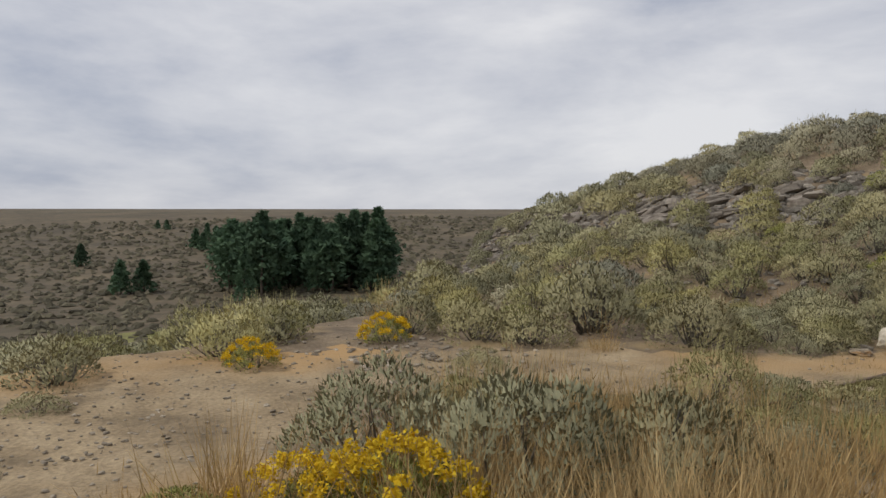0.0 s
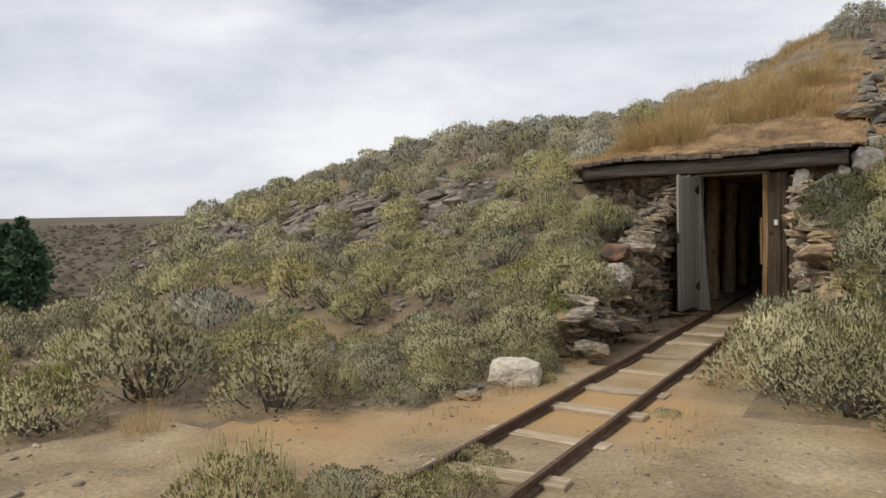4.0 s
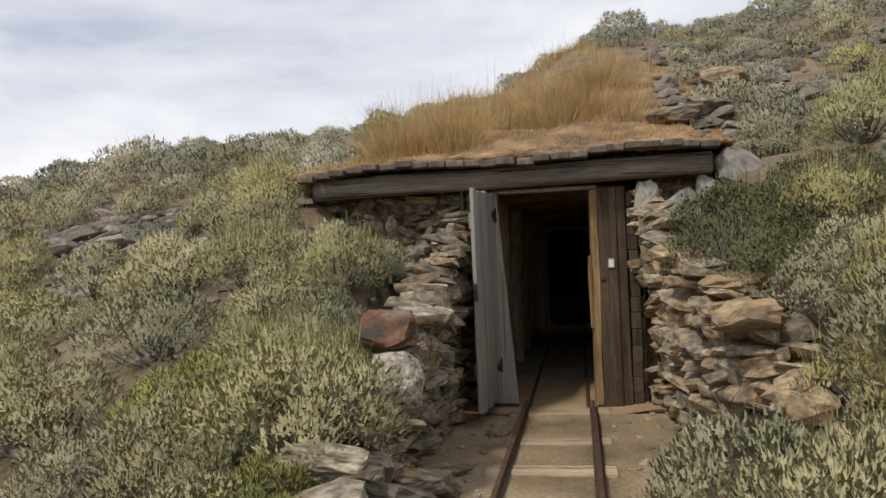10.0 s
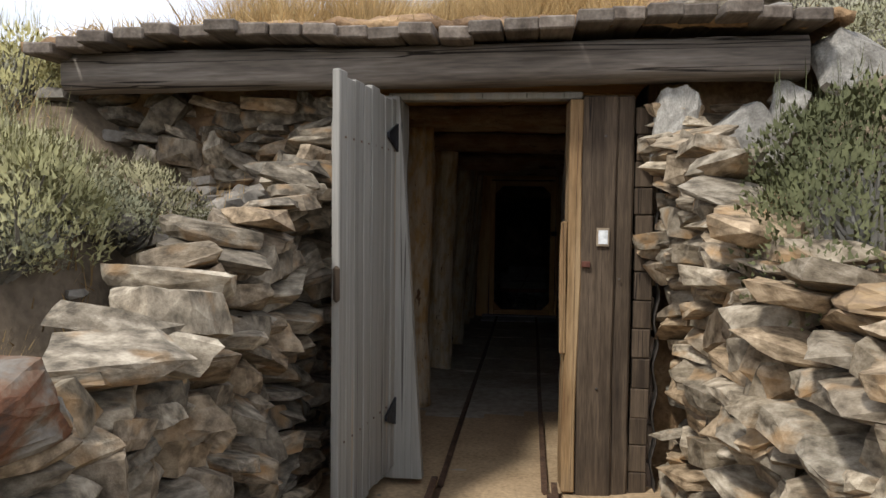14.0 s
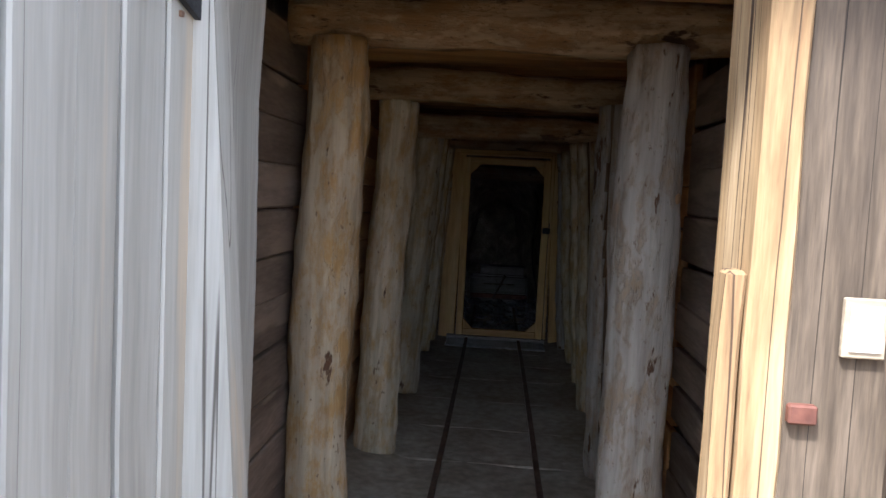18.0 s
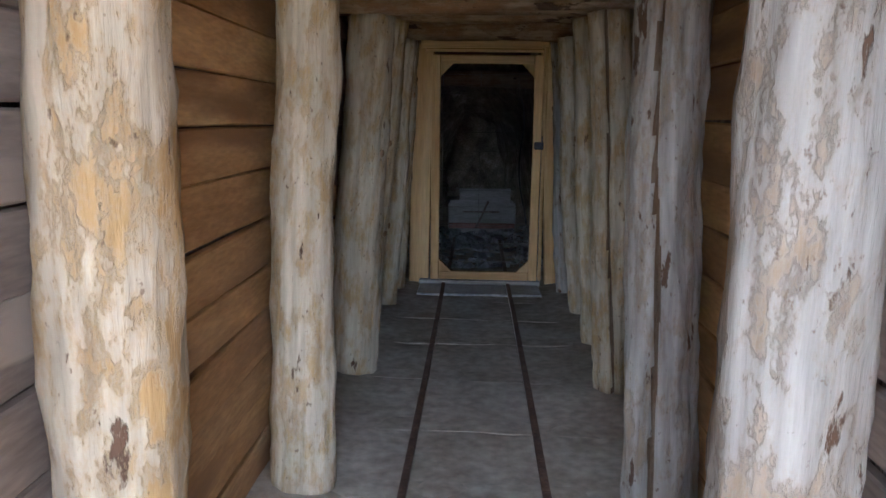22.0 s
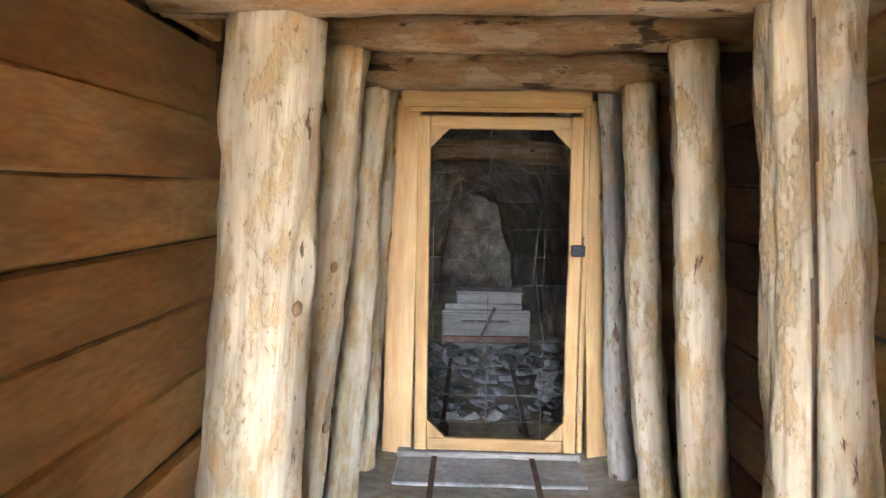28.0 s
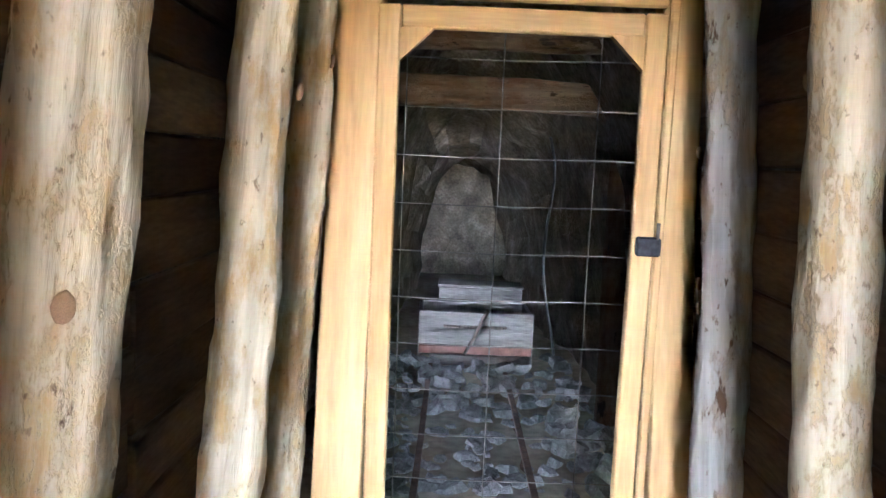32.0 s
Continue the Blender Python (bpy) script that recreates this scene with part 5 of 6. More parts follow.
def bush_stems(name, seed, radius=0.5, height=0.55, count=24, mat=None):
    """Woody stems that fork from one root, one connected piece."""
    r = random.Random(seed)
    vs = [Vector((0.03 * math.cos(q * 1.571), 0.03 * math.sin(q * 1.571), -0.04)) for q in range(4)]
    fs = []
    for _ in range(count):
        a, e = r.uniform(0, 6.28), r.uniform(0.2, 1.35)
        tip = Vector((math.sin(e) * math.cos(a) * radius * 0.85, math.sin(e) * math.sin(a) * radius * 0.85, 0.06 + math.cos(e) * height * 0.85))
        mid = tip * 0.5 + Vector((r.uniform(-0.07, 0.07), r.uniform(-0.07, 0.07), -0.03))
        prev = 0
        for p, w in ((mid, 0.011), (tip, 0.003)):
            b = len(vs)
            for q in range(4):
                vs.append(p + Vector((w * math.cos(q * 1.571), w * math.sin(q * 1.571), 0)))
            for q in range(4):
                fs.append((prev + q, prev + (q + 1) % 4, b + (q + 1) % 4, b + q))
            prev = b
    return mesh_of(name, vs, fs, mat or M_TWIG)


def tuft(name, seed, blades_n=260, height=0.46, spread=0.13, width=0.0016):
    r = np.random.RandomState(seed)
    c = np.concatenate([r.randn(blades_n, 2) * spread * 0.6, np.zeros((blades_n, 1))], 1)
    lean = np.concatenate([c[:, :2] * 2.2 + r.randn(blades_n, 2) * 0.22, np.ones((blades_n, 1))], 1)
    d = unit(lean) * height * (0.35 + 0.8 * r.rand(blades_n, 1))
    k = blades_n // 4
    c = np.concatenate([c, c[:k] + d[:k] * 0.95])
    d = np.concatenate([d, d[:k] * 0.24])
    s_ = unit(np.cross(d, r.randn(len(d), 3))) * width
    s_[blades_n:] *= 2.0
    return quads(name, c, d, s_, M_STRAW)


STEMS = [bush_stems("woody_base", s) for s in range(4)]
STEMS_GREEN = [bush_stems("woody_base", s + 9, radius=0.56, height=0.5, count=90, mat=M_PALE_TWIG) for s in range(2)]
STEMS_FAR = [bush_stems("woody_base", s, count=10) for s in range(4)]
SAGE = [bush_foliage("foliage", s, M_SAGE, lobes=14 + s, leaves=4300, leaf=0.032, width=0.22, height=0.48 + 0.06 * (s % 3), spikes=90, spike_len=0.13) for s in range(5)]
PALE = [bush_foliage("foliage", 60 + s, M_PALE, lobes=16 + s, leaves=3700, leaf=0.034, width=0.19, radius=0.48, height=0.52, spikes=300, spike_len=0.19) for s in range(4)]
SAGE_LOW = [bush_foliage("foliage", 70 + s, M_SAGE, lobes=14 + s, leaves=2200, leaf=0.044, width=0.24, spikes=60, spike_len=0.13) for s in range(3)]
PALE_LOW = [bush_foliage("foliage", 80 + s, M_PALE, lobes=15 + s, leaves=2100, leaf=0.045, width=0.22, radius=0.48, spikes=150, spike_len=0.20) for s in range(3)]
SAGE_FAR = [bush_foliage("foliage", 10 + s, M_SAGE, lobes=14 + s, leaves=1900, leaf=0.046, width=0.27, spikes=40, spike_len=0.12) for s in range(4)]
GREY = [bush_foliage("foliage", 20 + s, M_SAGE_GREY, lobes=18 + s, leaves=2600, leaf=0.038, width=0.27, height=0.50, spikes=110, spike_len=0.12) for s in range(4)]
GREEN = [bush_foliage("foliage", 30 + s, M_GREEN, lobes=18, leaves=15000, leaf=0.015, width=0.38, height=0.62, spikes=260, spike_len=0.11) for s in range(2)]
RABBIT = [bush_foliage("foliage", 40 + s, M_RABBIT, lobes=13, leaves=3400, radius=0.45, height=0.5, leaf=0.040, spikes=60, spike_len=0.10, width=0.13) for s in range(3)]
STRAWB = [tuft("blades", 50 + s) for s in range(3)]


def flowers(seed, radius=0.45, height=0.56, n=3200):
    r = np.random.RandomState(seed)
    heads = 70
    az, el = r.rand(heads) * 6.28, np.arccos(1 - r.rand(heads) * 0.75)
    h = np.stack([np.sin(el) * np.cos(az) * radius, np.sin(el) * np.sin(az) * radius, 0.1 + np.cos(el) * height], 1) * 1.06
    c = h[r.randint(0, heads, n)] + r.randn(n, 3) * 0.022
    d = unit(r.randn(n, 3) + np.array([0, 0, 0.6]))
    s = unit(np.cross(d, r.randn(n, 3)))
    return quads("flowers", c, d * 0.026, s * 0.012, M_YELLOW)


FLOWERS = [flowers(s) for s in range(2)]
BUSHES = {}


def plant(kind, x, y, size, spin, tall=1.0, sink=0.07, z=None):
    names = {"sage": ("sagebrush", SAGE, "grey-green sagebrush with upright twigs on the dry slope", "shrub", "sagebrush of the slope"),
             "far": ("upland_sagebrush", SAGE_FAR, "grey-green sagebrush on the upper slope", "shrub", "sagebrush of the upper slope"),
             "pale": ("tall_sagebrush", PALE, "pale olive sagebrush bristling with upright flower stalks", "shrub", "tall sagebrush of the slope"),
             "grey": ("grey_sagebrush", GREY, "silvery grey rounded sagebrush on the hillside", "shrub", "grey sagebrush of the hill"),
             "green": ("green_shrub", GREEN, "dense dark green leafy shrub over grey twigs", "shrub", ""),
             "rabbit": ("rabbitbrush", RABBIT, "yellow-green rabbitbrush without open flowers", "shrub", "rabbitbrush"),
             "flower": ("flowering_rabbitbrush", RABBIT, "rabbitbrush covered in bright yellow flowers", "shrub", "flowering rabbitbrush"),
             "straw": ("dry_grass_tuft", STRAWB, "tuft of tall dry golden grass", "grass", "dry grass tufts")}[kind]
    sink = {"green": 0.3, "grey": 0.19, "far": 0.14}.get(kind, sink) * (size if kind in ("grey", "far") else 1)
    m = pose(x, y, ground_at(x, y) - sink if z is None else z, 0, 0, spin) @ Matrix.Diagonal((size, size, size * tall, 1))
    meshes = names[1]
    if abs(x - 0.2 + 0.1 * min(0, y + 5)) > 3.6 or y > 1.2:
        meshes = {"sage": SAGE_LOW, "pale": PALE_LOW}.get(kind, meshes)
    v = int(spin * 7) % len(meshes)
    key = (kind, v, meshes is names[1])
    if key not in BUSHES:
        b = thing(names[0], m, names[2], names[3], names[4])
        part("blade_mass" if kind == "straw" else "foliage", meshes[v], b)
        if kind != "straw":
            part("woody_base", (STEMS_GREEN[v % 2] if kind == "green" else (STEMS_FAR if kind in ("far", "grey") else STEMS)[v % 4]), b)
        if kind == "flower":
            part("flower_mass", FLOWERS[v % 2], b, None, "bright yellow flower heads")
        BUSHES[key] = b
        return b
    b = copy_thing(BUSHES[key], m)
    b.matrix_basis = m
    return b


placed = []


def free(x, y, r):
    for px, py, pr in placed:
        if (px - x) ** 2 + (py - y) ** 2 < ((0.80 if abs(x) < 6 and y < 1 else 0.85) * (r + pr)) ** 2:
            return False
    return True


def corridor(x, y, r):
    """Whether a shrub of that radius would stand in the track, the cut, the bare paths or the walked line."""
    if y > -8.2 and abs(x) < 0.52 + r * 0.85 and y < 0.5:
        return True
    if -1.4 < x < 1.25 + 0.2 * max(0, -y - 0.5) and -3.3 < y < 0.9:
        return True
    if -2.5 < x < 1.9 and -0.4 < y < 1.1:
        return True
    if x > 0.5 and y < -5.7 and x < 9:
        return True
    if path_off(x, y) < 0.72 + 0.6 * r or (x < -1.0 and y < -11.2 and x > -3.2):
        return True
    return False


SET_BUSHES = [  # kind, x, y, size, height factor
    ("green", 2.1, -0.95, 1.0, 1.0), ("grey", 2.9, -0.9, 1.0, 1.0), ("pale", 2.6, -0.1, 1.0, 1.0),
    ("pale", -2.0, -0.95, 0.65, 0.8), ("sage", -2.45, -0.7, 0.75, 0.85), ("sage", -1.62, -1.45, 0.75, 1.0), ("pale", -2.2, -1.6, 0.95, 1.0), ("sage", -2.9, -1.4, 1.0, 1.0), ("sage", -1.75, -2.2, 0.75, 0.9), ("sage", -2.5, -2.4, 0.95, 1.0),
    ("rabbit", -1.9, -3.15, 0.95, 0.8), ("sage", -2.6, -3.3, 0.95, 0.95), ("sage", -1.75, -4.1, 0.75, 0.85), ("pale", -1.3, -4.6, 0.6, 0.8), ("sage", -1.9, -4.9, 0.85, 0.85), ("sage", -1.5, -5.6, 0.7, 0.8),
    ("pale", 1.45, -4.3, 0.9, 1.0), ("sage", 1.65, -5.2, 1.0, 0.95), ("pale", 2.4, -4.6, 1.1, 1.05), ("pale", 1.35, -3.6, 0.62, 0.85), ("sage", 2.3, -3.4, 1.0, 1.0), ("sage", 2.3, -5.8, 1.05, 0.95), ("sage", 3.2, -5.4, 1.1, 1.0), ("pale", 3.2, -4.0, 1.1, 1.0),
    ("sage", 2.3, -2.4, 0.85, 0.95), ("rabbit", 1.95, -2.75, 0.6, 0.8), ("pale", 3.0, -2.3, 1.0, 1.0), ("sage", 3.0, -3.2, 1.0, 1.0),
    ("sage", 1.2, -4.6, 1.15, 1.1), ("sage", 1.2, -3.75, 1.0, 1.1), ("pale", 1.85, -4.95, 1.1, 1.0), ("sage", 1.62, -3.1, 0.8, 1.0), ("straw", 0.75, -3.9, 0.8, 0.9), ("straw", 0.72, -4.3, 0.7, 0.8),
    ("sage", -1.38, -2.35, 0.75, 1.0), ("pale", -1.42, -1.7, 0.7, 1.1), ("pale", -1.5, -2.95, 0.8, 1.0), ("sage", -1.4, -1.05, 0.65, 0.9), ("sage", -1.75, -3.6, 0.8, 1.0),
    ("sage", 1.05, -3.2, 1.1, 1.15), ("sage", 1.08, -2.7, 0.6, 1.0), ("sage", 1.55, -3.35, 1.1, 1.15), ("sage", 1.98, -2.95, 1.1, 1.1), ("pale", 1.75, -2.6, 0.8, 1.1), ("pale", 2.4, -2.2, 1.0, 1.1), ("straw", 0.72, -3.0, 0.8, 0.9), ("straw", 0.8, -2.5, 0.7, 0.8), ("straw", 0.68, -3.5, 0.8, 0.8), ("sage", 1.7, -1.95, 0.75, 1.0), ("pale", 1.95, -2.5, 0.8, 1.0),
    ("sage", -1.45, -9.85, 0.5, 0.7), ("pale", -1.2, -9.6, 0.45, 0.7), ("sage", -0.95, -9.4, 0.45, 0.7), ("straw", -1.1, -9.75, 0.7, 0.7), ("pale", -0.65, -9.2, 0.4, 0.7), ("sage", -0.38, -8.85, 0.42, 0.6), ("sage", -0.25, -8.5, 0.36, 0.6), ("sage", -0.15, -7.35, 0.36, 0.8), ("pale", -0.02, -7.6, 0.3, 0.7),
    ("sage", 0.2, -8.4, 0.45, 0.7), ("pale", 0.34, -8.85, 0.5, 0.7), ("sage", 0.05, -8.9, 0.45, 0.7), ("sage", -2.75, -9.3, 0.5, 0.7), ("sage", 0.5, -5.75, 0.28, 0.7), ("straw", -0.85, -12.7, 0.8, 0.6), ("rabbit", -0.75, -12.5, 0.55, 0.6), ("sage", -3.2, -12.75, 0.45, 0.6),
    ("sage", -3.12, -3.25, 0.80, 0.95), ("pale", -3.70, -3.98, 0.80, 0.95), ("pale", -3.86, -3.21, 0.80, 0.95), ("sage", -2.15, -3.70, 0.70, 0.95), ("pale", -1.47, -3.49, 0.70, 0.95), ("sage", -5.56, -2.15, 0.90, 0.95),
    ("sage", -1.28, -0.75, 0.34, 0.8), ("sage", -1.25, -1.35, 0.45, 0.9), ("pale", -1.3, -1.9, 0.5, 0.9),
    ("pale", 0.5, -8.9, 0.55, 0.8), ("sage", -0.55, -8.15, 0.5, 0.8), ("straw", 0.4, -8.6, 0.7, 0.8), ("sage", 0.45, -9.5, 0.55, 0.8), ("pale", 0.0, -9.3, 0.55, 0.8), ("straw", 0.1, -8.7, 0.8, 0.8), ("straw", -0.5, -9.6, 0.8, 0.8), ("straw", 0.6, -9.3, 0.8, 0.8),
    ("sage", -1.42, -5.05, 0.6, 0.9), ("pale", -1.5, -5.65, 0.7, 0.9), ("sage", -1.2, -4.4, 0.55, 0.9), ("sage", -0.88, -4.75, 0.36, 0.8), ("straw", -0.85, -5.75, 0.6, 0.6), ("sage", -1.15, -3.95, 0.45, 0.9), ("rabbit", -0.72, -5.15, 0.3, 0.8), ("sage", -1.35, -6.0, 0.55, 0.8), ("straw", -0.7, -4.4, 0.6, 0.6),
    ("straw", -1.57, -10.66, 0.87, 0.72), ("straw", -1.72, -10.28, 0.92, 0.73), ("straw", -1.19, -10.29, 0.82, 0.78), ("straw", -1.15, -9.89, 1.08, 0.86), ("straw", -0.57, -10.08, 1.03, 0.74), ("straw", -0.47, -9.79, 0.96, 0.76), ("straw", -0.80, -10.34, 0.85, 0.72), ("straw", -1.06, -10.52, 0.86, 0.89), ("straw", -1.21, -10.72, 1.05, 0.86), ("straw", -0.92, -9.59, 1.04, 0.74), ("straw", -0.85, -9.94, 0.89, 0.83), ("straw", -1.35, -10.03, 1.02, 0.87), ("pale", -0.23, -8.58, 0.48, 0.8), ("sage", -0.14, -8.16, 0.48, 0.8), ("pale", -0.05, -7.88, 0.48, 0.8), ("pale", 0.17, -8.97, 0.48, 0.8), ("sage", 0.14, -9.34, 0.48, 0.8), ("sage", 0.36, -8.81, 0.48, 0.8),
    ("sage", -2.63, -4.10, 0.75, 0.9), ("sage", -2.42, -4.55, 0.75, 0.9), ("sage", -2.22, -4.35, 0.75, 0.9), ("sage", -2.57, -4.54, 0.75, 0.9),
    ("flower", -3.7, -11.05, 0.55, 0.8), ("pale", -4.5, -11.0, 0.95, 0.85), ("sage", -5.2, -10.4, 0.95, 0.85), ("sage", -6.2, -10.0, 1.0, 0.85), ("flower", -4.3, -9.35, 0.62, 0.85), ("flower", 0.0, -11.85, 0.85, 0.85), ("flower", -0.32, -12.1, 0.7, 0.8), ("flower", 0.42, -11.75, 0.6, 0.8), ("flower", 0.75, -12.55, 0.35, 0.8),
    ("sage", -0.75, -11.5, 1.0, 0.95), ("sage", -0.15, -11.1, 1.12, 1.05), ("sage", 0.3, -10.5, 1.0, 1.0), ("sage", -0.3, -10.6, 0.75, 0.85), ("sage", 0.75, -11.7, 0.6, 0.75), ("pale", -1.0, -10.7, 0.8, 0.9), ("sage", 0.45, -10.7, 0.6, 0.7),
    ("straw", 0.75, -11.2, 0.9, 0.9), ("straw", 0.35, -11.4, 0.9, 0.85), ("straw", 1.0, -11.8, 0.8, 0.7), ("straw", 0.5, -12.4, 0.8, 0.7), ("straw", -0.4, -12.9, 0.8, 0.7), ("straw", 0.9, -12.4, 0.8, 0.6),
    ("straw", 0.55, -10.9, 1.0, 1.0), ("straw", 0.8, -10.6, 1.0, 0.95), ("straw", 0.6, -10.3, 1.0, 0.9), ("straw", 0.95, -10.9, 1.0, 0.8), ("straw", 0.35, -11.05, 1.0, 0.9), ("straw", 0.75, -10.1, 0.9, 0.8), ("straw", 1.05, -11.4, 0.9, 0.7), ("straw", 0.2, -10.8, 1.0, 0.9), ("straw", 1.0, -10.3, 0.9, 0.7),
    ("pale", 1.95, -1.35, 0.8, 1.0), ("sage", 2.0, -2.0, 0.75, 1.0), ("pale", 2.6, -1.7, 0.95, 1.0), ("grey", -2.9, 2.0, 1.0, 1.0), ("grey", -3.6, 1.6, 0.95, 1.0), ("sage", 1.75, -2.7, 0.6, 0.9),
    ("sage", -0.15, -9.8, 0.55, 0.7), ("sage", 0.45, -9.4, 0.42, 0.6), ("sage", 0.5, -8.3, 0.3, 0.5), ("sage", 0.1, -9.0, 0.3, 0.6), ("pale", -0.5, -9.0, 0.3, 0.6),
    ("sage", -4.1, -12.5, 0.85, 0.75), ("straw", -0.75, -5.5, 0.5, 0.6), ("sage", -1.45, -6.3, 0.6, 0.8), ("straw", 0.62, -4.9, 0.5, 0.5), ("straw", 0.7, -3.3, 0.5, 0.6), ("straw", 0.75, -2.6, 0.4, 0.6),
    ("pale", -5.2, -10.2, 0.9, 0.9), ("pale", -5.9, -10.9, 0.9, 0.9), ("sage", -7.0, -11.8, 0.9, 0.8), ("straw", -2.6, -11.6, 0.35, 0.5), ("straw", -2.9, -10.9, 0.35, 0.4), ("sage", -1.9, -13.3, 0.5, 0.6),
]
rs = random.Random(11)
for kind, x, y, s, tall in SET_BUSHES:
    plant(kind, x, y, s, rs.uniform(0, 360), tall)
    placed.append((x, y, 0.5 * s))
plant("green", 1.46, -0.92, 1.28, 40, 1.15, z=0.98)       # dark shrub rooted among the slabs
plant("green", 1.92, -0.70, 1.35, 170, 1.1, z=1.0)
plant("green", 1.90, -1.30, 1.15, 250, 1.1, z=0.92)
placed.append((1.46, -0.92, 0.6))
for i in range(46):         # low cover on the bank behind the wing wall
    x, y = rs.uniform(-2.0, -1.25), rs.uniform(-3.6, -1.2)
    plant(rs.choice(("sage", "pale", "sage", "straw")), x, y, rs.uniform(0.32, 0.52), rs.uniform(0, 360), rs.uniform(0.7, 1.0))
for kind, x, y, z, s in (("sage", -1.12, -2.98, 0.50, 0.66), ("pale", -1.22, -2.62, 0.74, 0.55), ("sage", -1.10, -3.48, 0.46, 0.95), ("pale", -1.22, -3.15, 0.50, 0.85), ("rabbit", -1.10, -4.05, 0.30, 0.60),
                         ("sage", -1.12, -4.60, 0.05, 0.62), ("pale", -0.92, -4.86, 0.0, 0.46), ("sage", -1.30, -4.30, 0.15, 0.80)):
    plant(kind, x, y, s, rs.uniform(0, 360), 0.95, z=z)
    placed.append((x, y, 0.5 * s))
for i in range(230):        # low growth over the outer end of the track
    x, y = rs.uniform(-0.9, 0.95), rs.uniform(-12.7, -8.4)
    s = rs.uniform(0.32, 0.75)
    if path_off(x, y) < 0.7 + 0.5 * s or (y > -9.6 and abs(abs(x) - 0.3) < 0.2 and rs.random() < 0.7) or not free(x, y, 0.26 * s):
        continue
    plant(rs.choice(("sage", "pale", "sage", "pale", "straw")), x, y, s, rs.uniform(0, 360), rs.uniform(0.7, 1.0))
    placed.append((x, y, 0.5 * s))
for i in range(900):        # close growth on both banks
    left = i % 2
    x, y = (rs.uniform(-4.6, -1.3), rs.uniform(-6.4, -0.6)) if left else (rs.uniform(1.2, 4.5), rs.uniform(-5.6, -0.8))
    s = rs.uniform(0.55, 0.95)
    if corridor(x, y, 0.45 * s) or not free(x, y, 0.40 * s):
        continue
    plant("pale" if noise.noise((x * 0.5, y * 0.5, 9)) > 0 else "sage", x, y, s, rs.uniform(0, 360), rs.uniform(0.8, 1.05))
    placed.append((x, y, 0.5 * s))
counts = defaultdict(int)
tries = [(rs.uniform(-30, 11), rs.uniform(-13, 13.5)) for i in range(11000)]
tries.sort(key=lambda p: math.hypot(p[0] - 0.5, p[1] + 6))
for x, y in tries:
    near = math.hypot(x - 0.5, y + 6)
    s = rs.uniform(0.7, 1.35) * (1.05 if near < 12 else 1.4)
    r = 0.5 * s
    grassy = -2.4 < x < 2.0 and 0.6 < y < 6.2 or -2.6 < x < 0.9 and 0.6 < y < 8.6
    outcrop = -30 < x < -4.5 and 0.2 < y - 0.28 * (-x - 6) < 3.6 and rs.random() < 0.94
    if abs(x) < 5 and y > 0:
        s, r = s * 0.75, r * 0.75
    if corridor(x, y, r) or not free(x, y, r * (1.04 if near > 7 else 0.95)) or grassy or outcrop or rs.random() < 0.06:
        continue
    high = land(x, y) > 2.3
    pick_ = rs.random()
    if high and pick_ < 0.85 or pick_ < 0.08:
        kind = "grey"
    elif near > 11.5:
        kind = "far"
    elif pick_ < 0.13:
        kind = "rabbit"
    elif pick_ < 0.17:
        kind = "straw"
    else:
        kind = "pale" if noise.noise((x * 0.35, y * 0.35, 9)) > -0.05 else "sage"
    if counts[kind] > 288:
        continue
    counts[kind] += 1
    plant(kind, x, y, s, rs.uniform(0, 360), rs.uniform(0.75, 1.05))
    placed.append((x, y, r))


# dry grass over the roof and the mound, as one mat
def blades(name, spots, mat, label, seed):
    r = np.random.RandomState(seed)
    c, d, s = [], [], []
    for x, y, n, hgt, spread, lean in spots:
        off = r.randn(n, 2) * spread * np.array([1.0, 1.0])
        gx, gy = x + off[:, 0], y + off[:, 1]
        gz = np.array([max(ground_at(a, b), 2.33 + 0.36 * max(0, b - 0.75) if (-2.4 < a < 1.55 and -0.18 < b < 2.2) else -99) for a, b in zip(gx, gy)])
        c.append(np.stack([gx, gy, gz - 0.01], 1))
        up = unit(np.stack([off[:, 0] * 2.6 + r.randn(n) * lean, off[:, 1] * 2.6 + r.randn(n) * lean, np.ones(n)], 1)) * (hgt * (0.35 + 0.85 * r.rand(n, 1)))
        d.append(up)
        s.append(unit(np.cross(up, r.randn(n, 3))) * 0.0036)
    me = quads(name, np.concatenate(c), np.concatenate(d), np.concatenate(s), mat)
    return tagged(new(name, me), label, "grass", kind="stuff")


spots = []
for i in range(170):        # golden grass among the growth over the outer track
    x, y = rs.gauss(0.2, 0.65), rs.gauss(-10.9, 0.75)
    if path_off(x, y) > 0.8 and x < 1.1:
        spots.append((x, y, 60, rs.uniform(0.30, 0.62), rs.uniform(0.05, 0.12), 0.22))
for i in range(60):
    x, y = rs.uniform(0.2, 1.25), rs.uniform(-12.9, -10.6)
    spots.append((x, y, 40, rs.uniform(0.10, 0.28), rs.uniform(0.06, 0.14), 0.35))
for i in range(60):         # low clumps over the mound
    x = rs.uniform(-2.3, 1.2)
    y = rs.uniform(1.9 + 0.5 * max(0, x), 6.0)
    spots.append((x, y, 130, rs.uniform(0.12, 0.40), rs.uniform(0.05, 0.12), 0.2))
for i in range(11):         # tall golden clumps behind the roof boards
    x, y = rs.uniform(-2.3, -1.0), rs.uniform(1.35, 2.2)
    spots.append((x, y, 300, rs.uniform(0.45, 0.85), rs.uniform(0.10, 0.17), 0.24))
